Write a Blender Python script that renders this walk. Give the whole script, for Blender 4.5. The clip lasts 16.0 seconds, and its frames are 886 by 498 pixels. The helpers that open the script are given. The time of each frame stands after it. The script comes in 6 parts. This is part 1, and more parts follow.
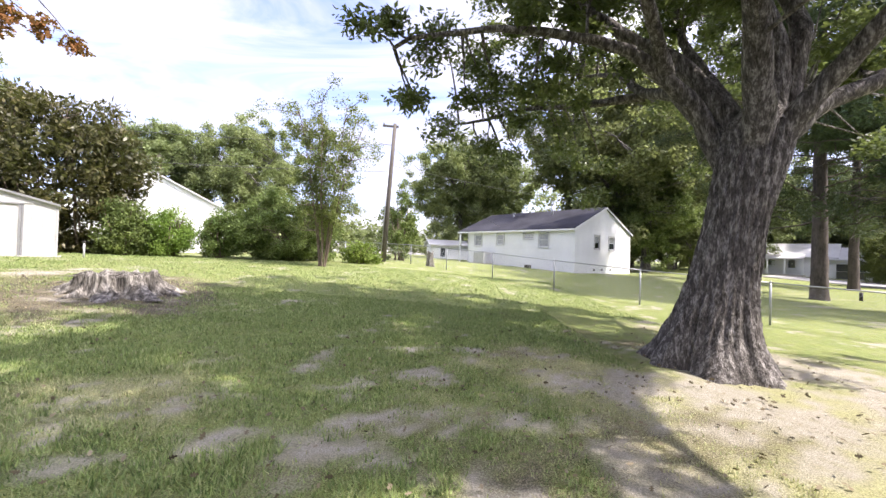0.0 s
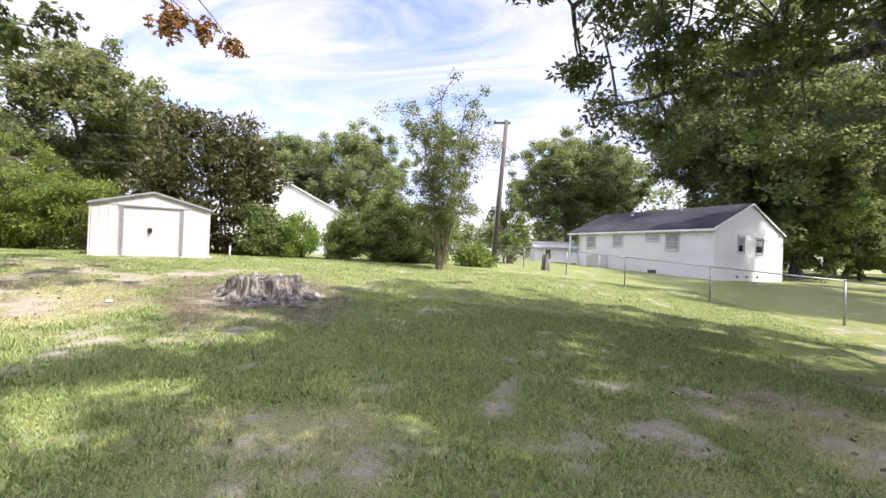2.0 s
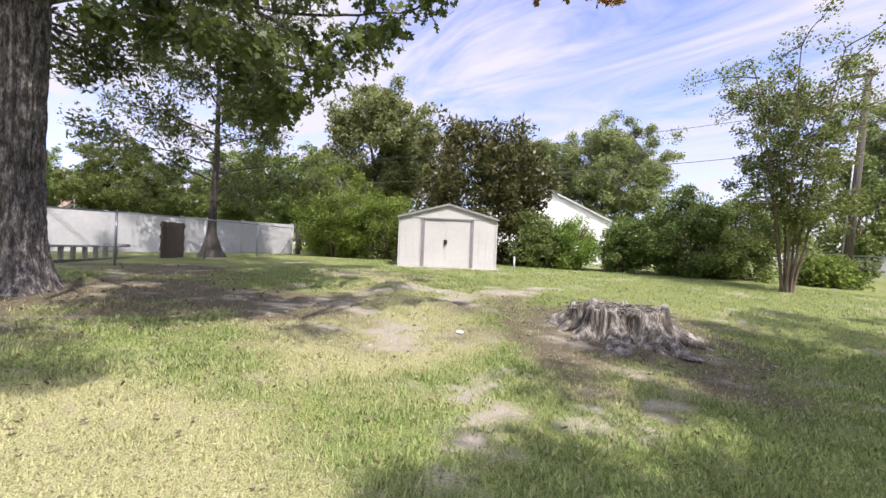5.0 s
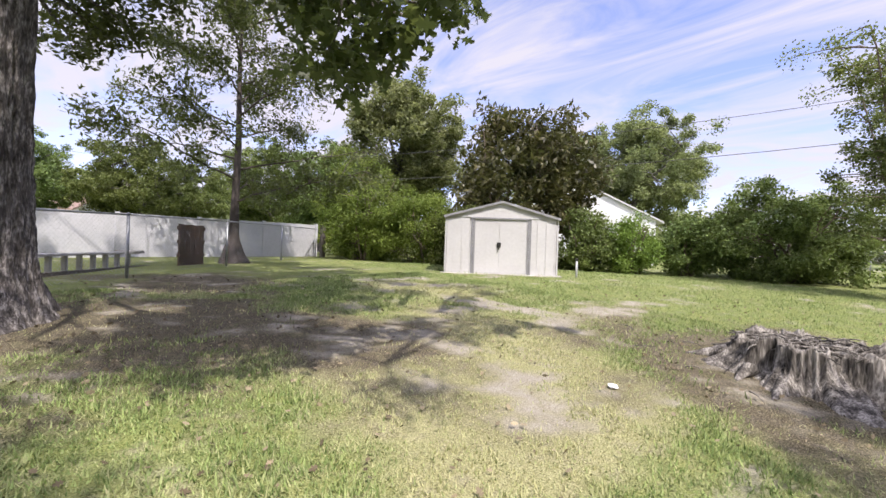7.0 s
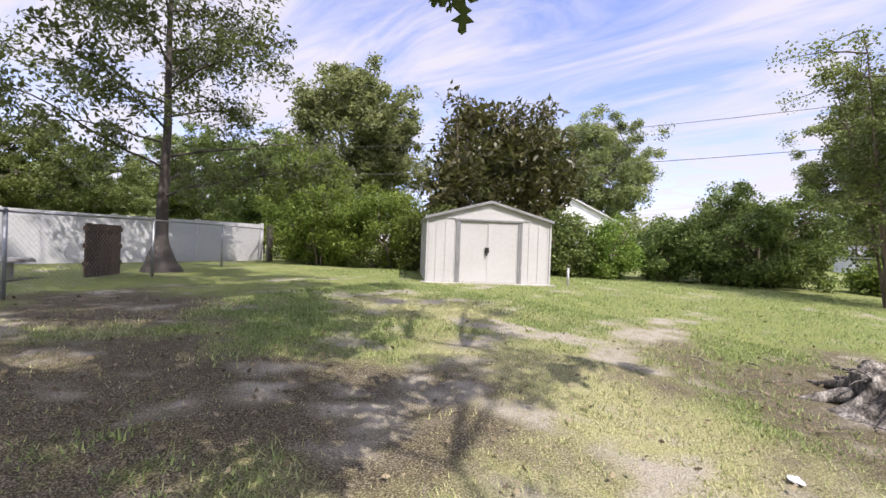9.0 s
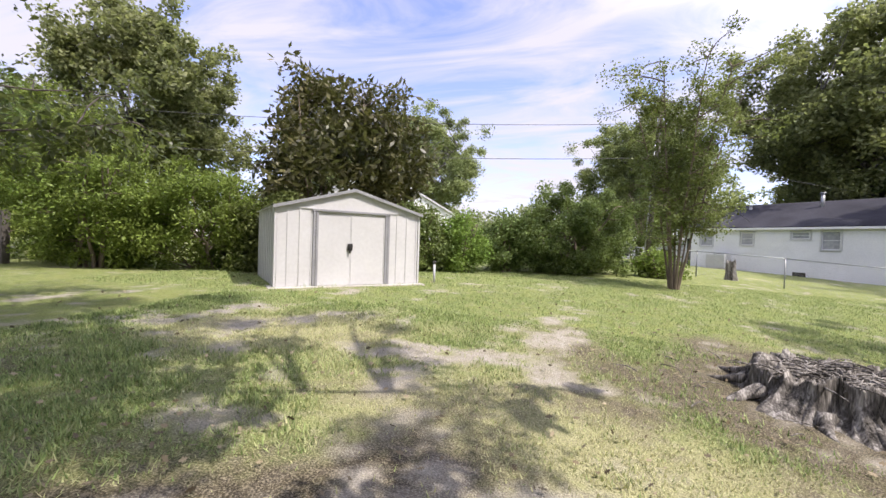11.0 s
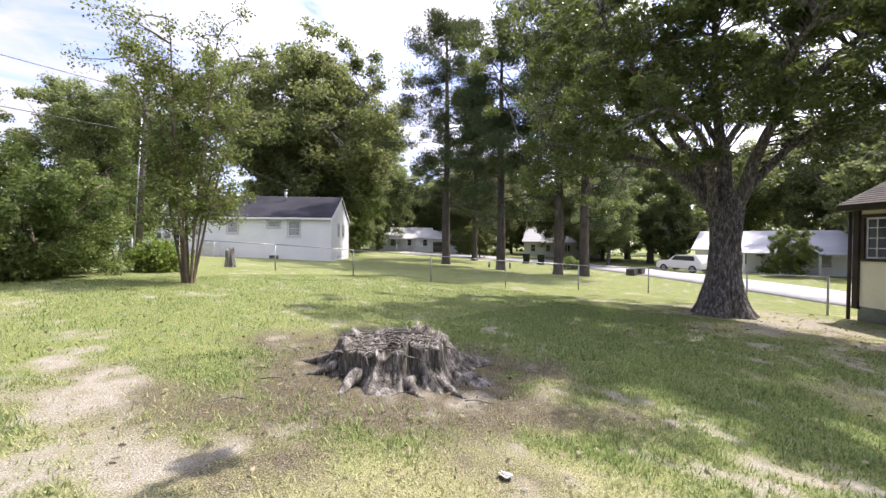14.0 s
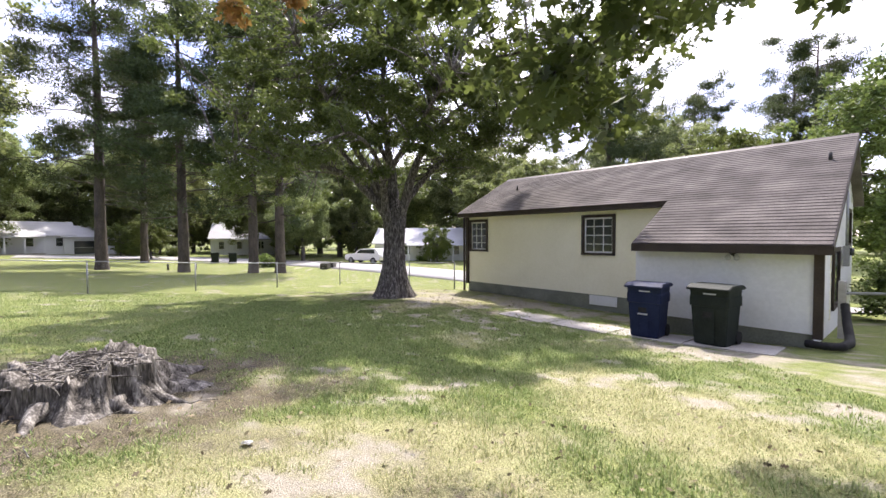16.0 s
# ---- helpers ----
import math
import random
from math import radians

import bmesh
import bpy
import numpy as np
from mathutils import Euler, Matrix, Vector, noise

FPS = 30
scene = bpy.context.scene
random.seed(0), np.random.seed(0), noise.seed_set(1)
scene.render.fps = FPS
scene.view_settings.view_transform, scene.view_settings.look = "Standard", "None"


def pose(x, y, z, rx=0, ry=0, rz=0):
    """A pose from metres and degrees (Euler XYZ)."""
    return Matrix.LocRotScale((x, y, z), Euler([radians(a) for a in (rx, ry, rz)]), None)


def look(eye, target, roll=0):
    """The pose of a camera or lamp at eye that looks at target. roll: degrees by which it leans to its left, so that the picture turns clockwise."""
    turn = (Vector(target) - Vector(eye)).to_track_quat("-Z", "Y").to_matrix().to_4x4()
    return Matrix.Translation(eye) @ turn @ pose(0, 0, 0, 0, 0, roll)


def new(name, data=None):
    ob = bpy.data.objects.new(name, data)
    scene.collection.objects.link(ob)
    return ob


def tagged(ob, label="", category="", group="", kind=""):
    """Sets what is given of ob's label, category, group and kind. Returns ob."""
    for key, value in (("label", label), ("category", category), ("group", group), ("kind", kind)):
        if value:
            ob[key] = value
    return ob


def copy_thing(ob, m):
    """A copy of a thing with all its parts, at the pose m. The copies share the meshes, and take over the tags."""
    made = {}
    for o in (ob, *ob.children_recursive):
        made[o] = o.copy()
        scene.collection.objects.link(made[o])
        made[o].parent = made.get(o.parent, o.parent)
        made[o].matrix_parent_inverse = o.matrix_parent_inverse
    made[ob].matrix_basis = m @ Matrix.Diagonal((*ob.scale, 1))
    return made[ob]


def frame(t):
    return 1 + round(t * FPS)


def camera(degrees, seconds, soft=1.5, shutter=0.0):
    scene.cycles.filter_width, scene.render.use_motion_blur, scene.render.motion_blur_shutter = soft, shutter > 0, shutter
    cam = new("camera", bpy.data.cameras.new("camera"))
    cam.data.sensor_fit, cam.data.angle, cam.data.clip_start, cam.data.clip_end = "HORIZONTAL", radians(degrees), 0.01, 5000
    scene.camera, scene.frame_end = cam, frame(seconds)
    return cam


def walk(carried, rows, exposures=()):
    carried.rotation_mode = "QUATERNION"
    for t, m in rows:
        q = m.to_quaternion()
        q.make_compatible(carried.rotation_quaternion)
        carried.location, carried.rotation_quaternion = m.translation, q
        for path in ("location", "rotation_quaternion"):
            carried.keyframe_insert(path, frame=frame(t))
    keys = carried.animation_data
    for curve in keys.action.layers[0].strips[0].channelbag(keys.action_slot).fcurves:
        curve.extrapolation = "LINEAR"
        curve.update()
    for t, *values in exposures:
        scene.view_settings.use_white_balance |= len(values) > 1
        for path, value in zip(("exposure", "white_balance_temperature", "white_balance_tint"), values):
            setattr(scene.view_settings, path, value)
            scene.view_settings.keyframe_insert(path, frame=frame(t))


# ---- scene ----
cam = camera(94.2, 16.0)
EXPOSURES = ((0.0, 2.05, 6500, 17), (3.0, 1.68, 6500, 17), (8.0, 1.40, 6500, 17), (11.5, 1.48, 6500, 17), (13.0, 1.40, 6500, 17), (14.5, 1.82, 6500, 17), (16.0, 1.84, 6500, 17))
PATH = [
    (0, (0.103, -0.237, 1.513), (0.093, 1.763, 1.543), 1.7),
    (0.5, (-0.064, -0.004, 1.51), (-0.165, 1.993, 1.537), 1.7),
    (1, (-0.362, 0.254, 1.532), (-0.571, 2.243, 1.557), 2.0),
    (1.5, (-0.685, 0.551, 1.551), (-1.006, 2.525, 1.577), 2.0),
    (2, (-1.094, 0.754, 1.546), (-1.549, 2.702, 1.568), 2.1),
    (2.5, (-1.569, 0.944, 1.539), (-2.186, 2.847, 1.555), 2.2),
    (3, (-2.075, 1.169, 1.561), (-2.884, 2.998, 1.576), 2.4),
    (3.5, (-2.598, 1.336, 1.596), (-3.609, 3.062, 1.605), 2.3),
    (4, (-3.081, 1.509, 1.63), (-4.266, 3.12, 1.634), 2.3),
    (4.5, (-3.551, 1.656, 1.664), (-4.861, 3.167, 1.665), 2.3),
    (5, (-4.021, 1.728, 1.684), (-5.4, 3.175, 1.688), 2.4),
    (7.5, (-6.477, 2.129, 1.854), (-7.888, 3.547, 1.842), 2.0),
    (8, (-6.913, 2.222, 1.869), (-8.29, 3.673, 1.861), 2.0),
    (10.5, (-8.892, 2.96, 2.084), (-9.568, 4.842, 2.062), 2.1),
    (11, (-9.197, 3.181, 2.082), (-9.625, 5.135, 2.052), 1.8),
    (11.5, (-9.469, 3.489, 2.076), (-9.589, 5.485, 2.038), 1.4),
    (12, (-9.621, 3.804, 2.082), (-9.38, 5.79, 2.043), 1.1),
    (12.5, (-9.75, 4.048, 2.088), (-9.132, 5.95, 2.048), 0.8),
    (13, (-9.826, 4.214, 2.098), (-8.84, 5.954, 2.057), 0.6),
    (13.5, (-9.776, 4.413, 2.099), (-8.456, 5.915, 2.057), 0.5),
    (14, (-9.797, 4.538, 2.109), (-8.2, 5.742, 2.068), 0.4),
    (14.5, (-9.919, 4.569, 2.115), (-8.117, 5.436, 2.073), 0.1),
    (15, (-10.153, 4.495, 2.155), (-8.221, 5.011, 2.105), -0.1),
    (15.5, (-10.476, 4.422, 2.2), (-8.484, 4.588, 2.145), -0.2),
    (16, (-10.801, 4.427, 2.256), (-8.807, 4.292, 2.193), -0.3),
]
walk(cam, [(t, look(eye, target, roll)) for t, eye, target, roll in PATH], EXPOSURES)


# ---- light ----
SUN_AZ, SUN_EL = math.atan2(-0.26, 0.965), radians(55)
sun = new("sun", bpy.data.lights.new("sun", "SUN"))
sun.data.energy, sun.data.angle, sun.data.color = 2.35, radians(0.6), (1.0, 0.95, 0.86)
sun.matrix_world = look((0, 0, 40), (-math.cos(SUN_AZ), -math.sin(SUN_AZ), 40 - math.tan(SUN_EL)))

world = bpy.data.worlds.new("world")
scene.world = world
world.use_nodes = True
wt = world.node_tree
wt.nodes.clear()


def wn(kind, **values):
    n = wt.nodes.new(kind)
    for k, v in values.items():
        n.inputs[k].default_value = v
    return n


sky = wt.nodes.new("ShaderNodeTexSky")
sky.sky_type, sky.sun_disc = "NISHITA", False
sky.sun_elevation, sky.sun_rotation = SUN_EL, math.pi / 2 - SUN_AZ
sky.air_density, sky.dust_density, sky.ozone_density = 1.0, 0.5, 4.5
geo = wt.nodes.new("ShaderNodeTexCoord")
sep = wt.nodes.new("ShaderNodeSeparateXYZ")
wt.links.new(geo.outputs["Generated"], sep.inputs[0])
lift = wt.nodes.new("ShaderNodeMath")
lift.operation = "MAXIMUM"
lift.inputs[1].default_value = 0.0
wt.links.new(sep.outputs["Z"], lift.inputs[0])
add = wt.nodes.new("ShaderNodeMath")
add.inputs[1].default_value = 0.22
wt.links.new(lift.outputs[0], add.inputs[0])
comb = wt.nodes.new("ShaderNodeCombineXYZ")
for axis in ("X", "Y"):
    d = wt.nodes.new("ShaderNodeMath")
    d.operation = "DIVIDE"
    wt.links.new(sep.outputs[axis], d.inputs[0])
    wt.links.new(add.outputs[0], d.inputs[1])
    wt.links.new(d.outputs[0], comb.inputs[axis])
stretch = wt.nodes.new("ShaderNodeMapping")
stretch.inputs["Rotation"].default_value = (0, 0, radians(28))
stretch.inputs["Scale"].default_value = (0.55, 1.25, 1.0)
wt.links.new(comb.outputs[0], stretch.inputs[0])
wisps = wn("ShaderNodeTexNoise", Scale=1.9, Detail=9.0, Roughness=0.58, Distortion=2.2)
wt.links.new(stretch.outputs[0], wisps.inputs["Vector"])
banks = wn("ShaderNodeTexNoise", Scale=0.55, Detail=3.0, Roughness=0.5, Distortion=0.3)
wt.links.new(comb.outputs[0], banks.inputs["Vector"])
both = wt.nodes.new("ShaderNodeMath")
both.operation = "ADD"
wt.links.new(wisps.outputs["Fac"], both.inputs[0])
wt.links.new(banks.outputs["Fac"], both.inputs[1])
ramp = wt.nodes.new("ShaderNodeValToRGB")
ramp.color_ramp.elements[0].position, ramp.color_ramp.elements[0].color = 0.42, (0.08, 0.08, 0.08, 1)
ramp.color_ramp.elements[1].position, ramp.color_ramp.elements[1].color = 0.57, (0.92, 0.92, 0.92, 1)
half = wt.nodes.new("ShaderNodeMath")
half.operation = "MULTIPLY"
half.inputs[1].default_value = 0.5
wt.links.new(both.outputs[0], half.inputs[0])
wt.links.new(half.outputs[0], ramp.inputs[0])
mixc = wt.nodes.new("ShaderNodeMix")
mixc.data_type = "RGBA"
wt.links.new(ramp.outputs[0], mixc.inputs["Factor"])
violet = wt.nodes.new("ShaderNodeVectorMath")
violet.operation = "MULTIPLY"
violet.inputs[1].default_value = (0.88, 0.73, 0.82)
wt.links.new(sky.outputs[0], violet.inputs[0])
wt.links.new(violet.outputs[0], mixc.inputs["A"])
# clouds: brighter towards the sun
aim = wt.nodes.new("ShaderNodeVectorMath")
aim.operation = "DOT_PRODUCT"
aim.inputs[1].default_value = (math.cos(SUN_EL) * math.cos(SUN_AZ), math.cos(SUN_EL) * math.sin(SUN_AZ), math.sin(SUN_EL))
wt.links.new(geo.outputs["Generated"], aim.inputs[0])
glow = wt.nodes.new("ShaderNodeMapRange")
glow.interpolation_type = "SMOOTHSTEP"
for key, value in (("From Min", 0.25), ("From Max", 1.0), ("To Min", 2.4), ("To Max", 9.5)):
    glow.inputs[key].default_value = value
wt.links.new(aim.outputs["Value"], glow.inputs["Value"])
tint = wt.nodes.new("ShaderNodeVectorMath")
tint.operation = "SCALE"
tint.inputs[0].default_value = (1.0, 0.98, 1.05)
wt.links.new(glow.outputs[0], tint.inputs["Scale"])
wt.links.new(tint.outputs[0], mixc.inputs["B"])
back = wn("ShaderNodeBackground", Strength=0.14)
wt.links.new(mixc.outputs["Result"], back.inputs["Color"])
outw = wt.nodes.new("ShaderNodeOutputWorld")
wt.links.new(back.outputs[0], outw.inputs[0])


# ---- materials ----
def material(name, c1, c2, rough=0.8, scale=4.0, fine=40.0, bump=0.2, metal=0.0, spec=0.3, stretch_v=(1, 1, 1), c3=None, island=0.0, translucent=0.0, coord="Object", depth=0.01):
    """Two colours mixed by coarse and fine noise, with relief."""
    m = bpy.data.materials.new(name)
    m.use_nodes = True
    t = m.node_tree
    b = t.nodes["Principled BSDF"]
    b.inputs["Roughness"].default_value, b.inputs["Metallic"].default_value = rough, metal
    b.inputs["Specular IOR Level"].default_value = spec
    tc = t.nodes.new("ShaderNodeTexCoord")
    mp = t.nodes.new("ShaderNodeMapping")
    mp.inputs["Scale"].default_value = stretch_v
    t.links.new(tc.outputs[coord], mp.inputs[0])
    n1, n2 = t.nodes.new("ShaderNodeTexNoise"), t.nodes.new("ShaderNodeTexNoise")
    for n, s in ((n1, scale), (n2, fine)):
        n.inputs["Scale"].default_value, n.inputs["Detail"].default_value = s, 5
        t.links.new(mp.outputs[0], n.inputs["Vector"])
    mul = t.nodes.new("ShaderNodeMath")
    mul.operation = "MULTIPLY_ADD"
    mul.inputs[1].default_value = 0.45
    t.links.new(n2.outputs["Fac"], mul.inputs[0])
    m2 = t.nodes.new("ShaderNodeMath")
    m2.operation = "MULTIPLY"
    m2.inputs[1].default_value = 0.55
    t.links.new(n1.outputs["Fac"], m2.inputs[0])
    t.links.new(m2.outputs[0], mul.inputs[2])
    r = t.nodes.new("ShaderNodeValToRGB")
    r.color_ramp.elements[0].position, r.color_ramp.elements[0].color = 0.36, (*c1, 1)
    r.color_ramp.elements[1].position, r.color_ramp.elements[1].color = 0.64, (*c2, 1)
    if c3:
        e = r.color_ramp.elements.new(0.5)
        e.color = (*c3, 1)
    t.links.new(mul.outputs[0], r.inputs[0])
    col = r.outputs[0]
    if island:
        g = t.nodes.new("ShaderNodeNewGeometry")
        hs = t.nodes.new("ShaderNodeHueSaturation")
        mr = t.nodes.new("ShaderNodeMapRange")
        mr.inputs["To Min"].default_value, mr.inputs["To Max"].default_value = 1 - island, 1 + island
        t.links.new(g.outputs["Random Per Island"], mr.inputs[0])
        oi = t.nodes.new("ShaderNodeObjectInfo")
        hr, vr, vm = t.nodes.new("ShaderNodeMapRange"), t.nodes.new("ShaderNodeMapRange"), t.nodes.new("ShaderNodeMath")
        hr.inputs["To Min"].default_value, hr.inputs["To Max"].default_value = 0.475, 0.515
        vr.inputs["To Min"].default_value, vr.inputs["To Max"].default_value = 0.82, 1.25
        vm.operation = "MULTIPLY"
        t.links.new(oi.outputs["Random"], hr.inputs[0])
        t.links.new(oi.outputs["Random"], vr.inputs[0])
        t.links.new(mr.outputs[0], vm.inputs[0])
        t.links.new(vr.outputs[0], vm.inputs[1])
        t.links.new(vm.outputs[0], hs.inputs["Value"])
        t.links.new(hr.outputs[0], hs.inputs["Hue"])
        t.links.new(col, hs.inputs["Color"])
        col = hs.outputs[0]
    t.links.new(col, b.inputs["Base Color"])
    if bump:
        bp = t.nodes.new("ShaderNodeBump")
        bp.inputs["Strength"].default_value, bp.inputs["Distance"].default_value = bump, depth
        t.links.new(mul.outputs[0], bp.inputs["Height"])
        t.links.new(bp.outputs[0], b.inputs["Normal"])
    if translucent:
        tr = t.nodes.new("ShaderNodeBsdfTranslucent")
        br = t.nodes.new("ShaderNodeMixRGB")
        br.inputs[0].default_value = 0.4
        br.inputs[2].default_value = (0.30, 0.36, 0.08, 1)
        t.links.new(col, br.inputs[1])
        t.links.new(br.outputs[0], tr.inputs["Color"])
        mx = t.nodes.new("ShaderNodeMixShader")
        mx.inputs[0].default_value = translucent
        t.links.new(b.outputs[0], mx.inputs[1])
        t.links.new(tr.outputs[0], mx.inputs[2])
        t.links.new(mx.outputs[0], t.nodes["Material Output"].inputs["Surface"])
    return m


def leaf_material(name, c1, c2, rough=0.5, translucent=0.3, island=0.4, spec=0.18):
    return material(name, c1, c2, rough, 0.35, 3.0, 0.0, spec=spec, island=island, translucent=translucent)


M = {
    "white_steel": material("white_steel", (0.50, 0.495, 0.49), (0.57, 0.565, 0.56), 0.45, 1.2, 14, 0.04),
    "grey_steel": material("grey_steel", (0.22, 0.22, 0.23), (0.30, 0.30, 0.31), 0.5, 3, 30, 0.05),
    "dark_metal": material("dark_metal", (0.03, 0.03, 0.03), (0.07, 0.065, 0.06), 0.45, 5, 40, 0.1, metal=0.4),
    "galvanised": material("galvanised", (0.26, 0.27, 0.28), (0.42, 0.43, 0.44), 0.45, 6, 40, 0.1, metal=0.6),
    "concrete": material("concrete", (0.36, 0.335, 0.30), (0.54, 0.51, 0.47), 0.9, 1.5, 22, 0.4),
    "asphalt": material("asphalt", (0.30, 0.29, 0.28), (0.42, 0.41, 0.40), 0.9, 0.7, 30, 0.3),
    "cream_paint": material("cream_paint", (0.80, 0.77, 0.60), (0.87, 0.84, 0.68), 0.6, 1.0, 18, 0.08),
    "white_siding": material("white_siding", (0.68, 0.69, 0.70), (0.79, 0.80, 0.81), 0.6, 0.8, 15, 0.08),
    "grey_block": material("grey_block", (0.15, 0.16, 0.13), (0.25, 0.26, 0.22), 0.9, 2.0, 25, 0.4),
    "brown_trim": material("brown_trim", (0.030, 0.022, 0.018), (0.06, 0.045, 0.038), 0.55, 3, 30, 0.1),
    "shingle": material("shingle", (0.060, 0.052, 0.048), (0.17, 0.150, 0.138), 0.95, 1.3, 45, 0.6, c3=(0.10, 0.088, 0.082)),
    "dark_shingle": material("dark_shingle", (0.016, 0.016, 0.022), (0.05, 0.05, 0.062), 0.95, 0.5, 18, 0.5),
    "pale_shingle": material("pale_shingle", (0.46, 0.46, 0.47), (0.60, 0.60, 0.61), 0.95, 0.5, 18, 0.3),
    "red_shingle": material("red_shingle", (0.23, 0.16, 0.13), (0.32, 0.235, 0.195), 0.95, 0.5, 18, 0.3),
    "glass": material("glass", (0.02, 0.025, 0.03), (0.04, 0.045, 0.05), 0.08, 2, 8, 0.0, spec=0.7),
    "blind_glass": material("blind_glass", (0.26, 0.27, 0.29), (0.40, 0.41, 0.42), 0.12, 2, 8, 0.0, spec=0.6),
    "vinyl_white": material("vinyl_white", (0.43, 0.44, 0.46), (0.54, 0.54, 0.56), 0.5, 0.8, 10, 0.03),
    "blue_plastic": material("blue_plastic", (0.010, 0.016, 0.045), (0.020, 0.030, 0.075), 0.68, 3, 40, 0.1, spec=0.22),
    "green_plastic": material("green_plastic", (0.010, 0.014, 0.012), (0.022, 0.030, 0.025), 0.68, 3, 40, 0.1, spec=0.22),
    "rubber": material("rubber", (0.012, 0.012, 0.012), (0.03, 0.03, 0.03), 0.8, 5, 40, 0.1),
    "pale_mark": material("pale_mark", (0.45, 0.46, 0.48), (0.6, 0.6, 0.6), 0.6, 4, 30, 0.0),
    "old_wood": material("old_wood", (0.065, 0.056, 0.048), (0.15, 0.135, 0.12), 0.9, 2.0, 26, 0.5, stretch_v=(1, 1, 0.12)),
    "brown_wood": material("brown_wood", (0.055, 0.034, 0.024), (0.15, 0.10, 0.072), 0.85, 2.0, 22, 0.5, stretch_v=(1, 1, 0.15)),
    "bench_wood": material("bench_wood", (0.34, 0.32, 0.29), (0.50, 0.48, 0.45), 0.8, 2.0, 22, 0.3, stretch_v=(0.2, 1, 1)),
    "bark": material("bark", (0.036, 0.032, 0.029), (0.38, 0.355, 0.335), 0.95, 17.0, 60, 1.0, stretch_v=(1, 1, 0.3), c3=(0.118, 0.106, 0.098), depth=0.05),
    "pine_bark": material("pine_bark", (0.045, 0.038, 0.035), (0.13, 0.108, 0.096), 0.95, 3.0, 16, 0.9, stretch_v=(1, 1, 0.35), depth=0.03),
    "smooth_bark": material("smooth_bark", (0.10, 0.075, 0.055), (0.24, 0.19, 0.15), 0.85, 3.0, 16, 0.4, stretch_v=(1, 1, 0.3)),
    # grey wood; the near-black end paints the shade in its crevices
    "stump_wood": material("stump_wood", (0.016, 0.014, 0.012), (0.40, 0.375, 0.335), 0.95, 11.0, 60, 1.0, stretch_v=(1, 1, 0.12), c3=(0.13, 0.118, 0.103), depth=0.015),
    "oak_leaf": leaf_material("oak_leaf", (0.042, 0.060, 0.022), (0.105, 0.135, 0.048), 0.38, 0.45, 0.45, 0.4),
    "dead_leaf": leaf_material("dead_leaf", (0.20, 0.085, 0.03), (0.36, 0.18, 0.08), 0.7, 0.25, 0.3),
    "litter_leaf": leaf_material("litter_leaf", (0.085, 0.066, 0.038), (0.33, 0.285, 0.18), 0.8, 0.0, 0.5),
    "magnolia_leaf": leaf_material("magnolia_leaf", (0.036, 0.048, 0.017), (0.135, 0.125, 0.044), 0.42, 0.2, 0.5, spec=0.35),
    "lime_leaf": leaf_material("lime_leaf", (0.095, 0.16, 0.028), (0.22, 0.29, 0.065), 0.5, 0.35, 0.5),
    "shrub_leaf": leaf_material("shrub_leaf", (0.07, 0.11, 0.034), (0.20, 0.25, 0.085), 0.45, 0.34, 0.55),
    "myrtle_leaf": leaf_material("myrtle_leaf", (0.085, 0.118, 0.042), (0.23, 0.27, 0.095), 0.45, 0.38, 0.5),
    "forest_leaf": leaf_material("forest_leaf", (0.11, 0.145, 0.064), (0.30, 0.335, 0.16), 0.5, 0.5, 0.55, 0.3),
    "pine_leaf": leaf_material("pine_leaf", (0.040, 0.065, 0.034), (0.085, 0.115, 0.058), 0.6, 0.2, 0.4),
    "car_paint": material("car_paint", (0.72, 0.72, 0.73), (0.80, 0.80, 0.80), 0.25, 1, 10, 0.0, spec=0.6),
    "wire": material("wire", (0.05, 0.05, 0.05), (0.12, 0.12, 0.12), 0.6, 5, 40, 0.0),
}


# ---- helpers of the build ----
def mesh_np(name, verts, faces, mats, smooth=False, attrs=None):
    """A mesh from numpy arrays: verts (n, 3), faces (m, k)."""
    verts, faces = np.asarray(verts, np.float32), np.asarray(faces, np.int32)
    me = bpy.data.meshes.new(name)
    n, (f, k) = len(verts), faces.shape
    me.vertices.add(n)
    me.vertices.foreach_set("co", verts.ravel())
    me.loops.add(f * k)
    me.loops.foreach_set("vertex_index", faces.ravel())
    me.polygons.add(f)
    me.polygons.foreach_set("loop_start", np.arange(0, f * k, k, dtype=np.int32))
    if smooth:
        me.polygons.foreach_set("use_smooth", np.ones(f, bool))
    for key, val in (attrs or {}).items():
        a = me.attributes.new(key, "FLOAT", "POINT")
        a.data.foreach_set("value", np.asarray(val, np.float32))
    me.update()
    me.validate()
    for m in mats if isinstance(mats, (list, tuple)) else [mats]:
        me.materials.append(m)
    return me


def part(name, data, mat, parent, label=""):
    """Links a bmesh or a mesh as one mesh object under parent (None: top level)."""
    if isinstance(data, bmesh.types.BMesh):
        me = bpy.data.meshes.new(name)
        data.to_mesh(me)
        data.free()
        me.materials.append(mat)
    else:
        me = data
    ob = new(name, me)
    ob.parent = parent
    if label:
        ob["label"] = label
    return ob


def thing(name, m, label, category, group="", kind=""):
    e = new(name)
    e.matrix_world = m
    e.empty_display_size = 0.1
    return tagged(e, label, category, group, kind)


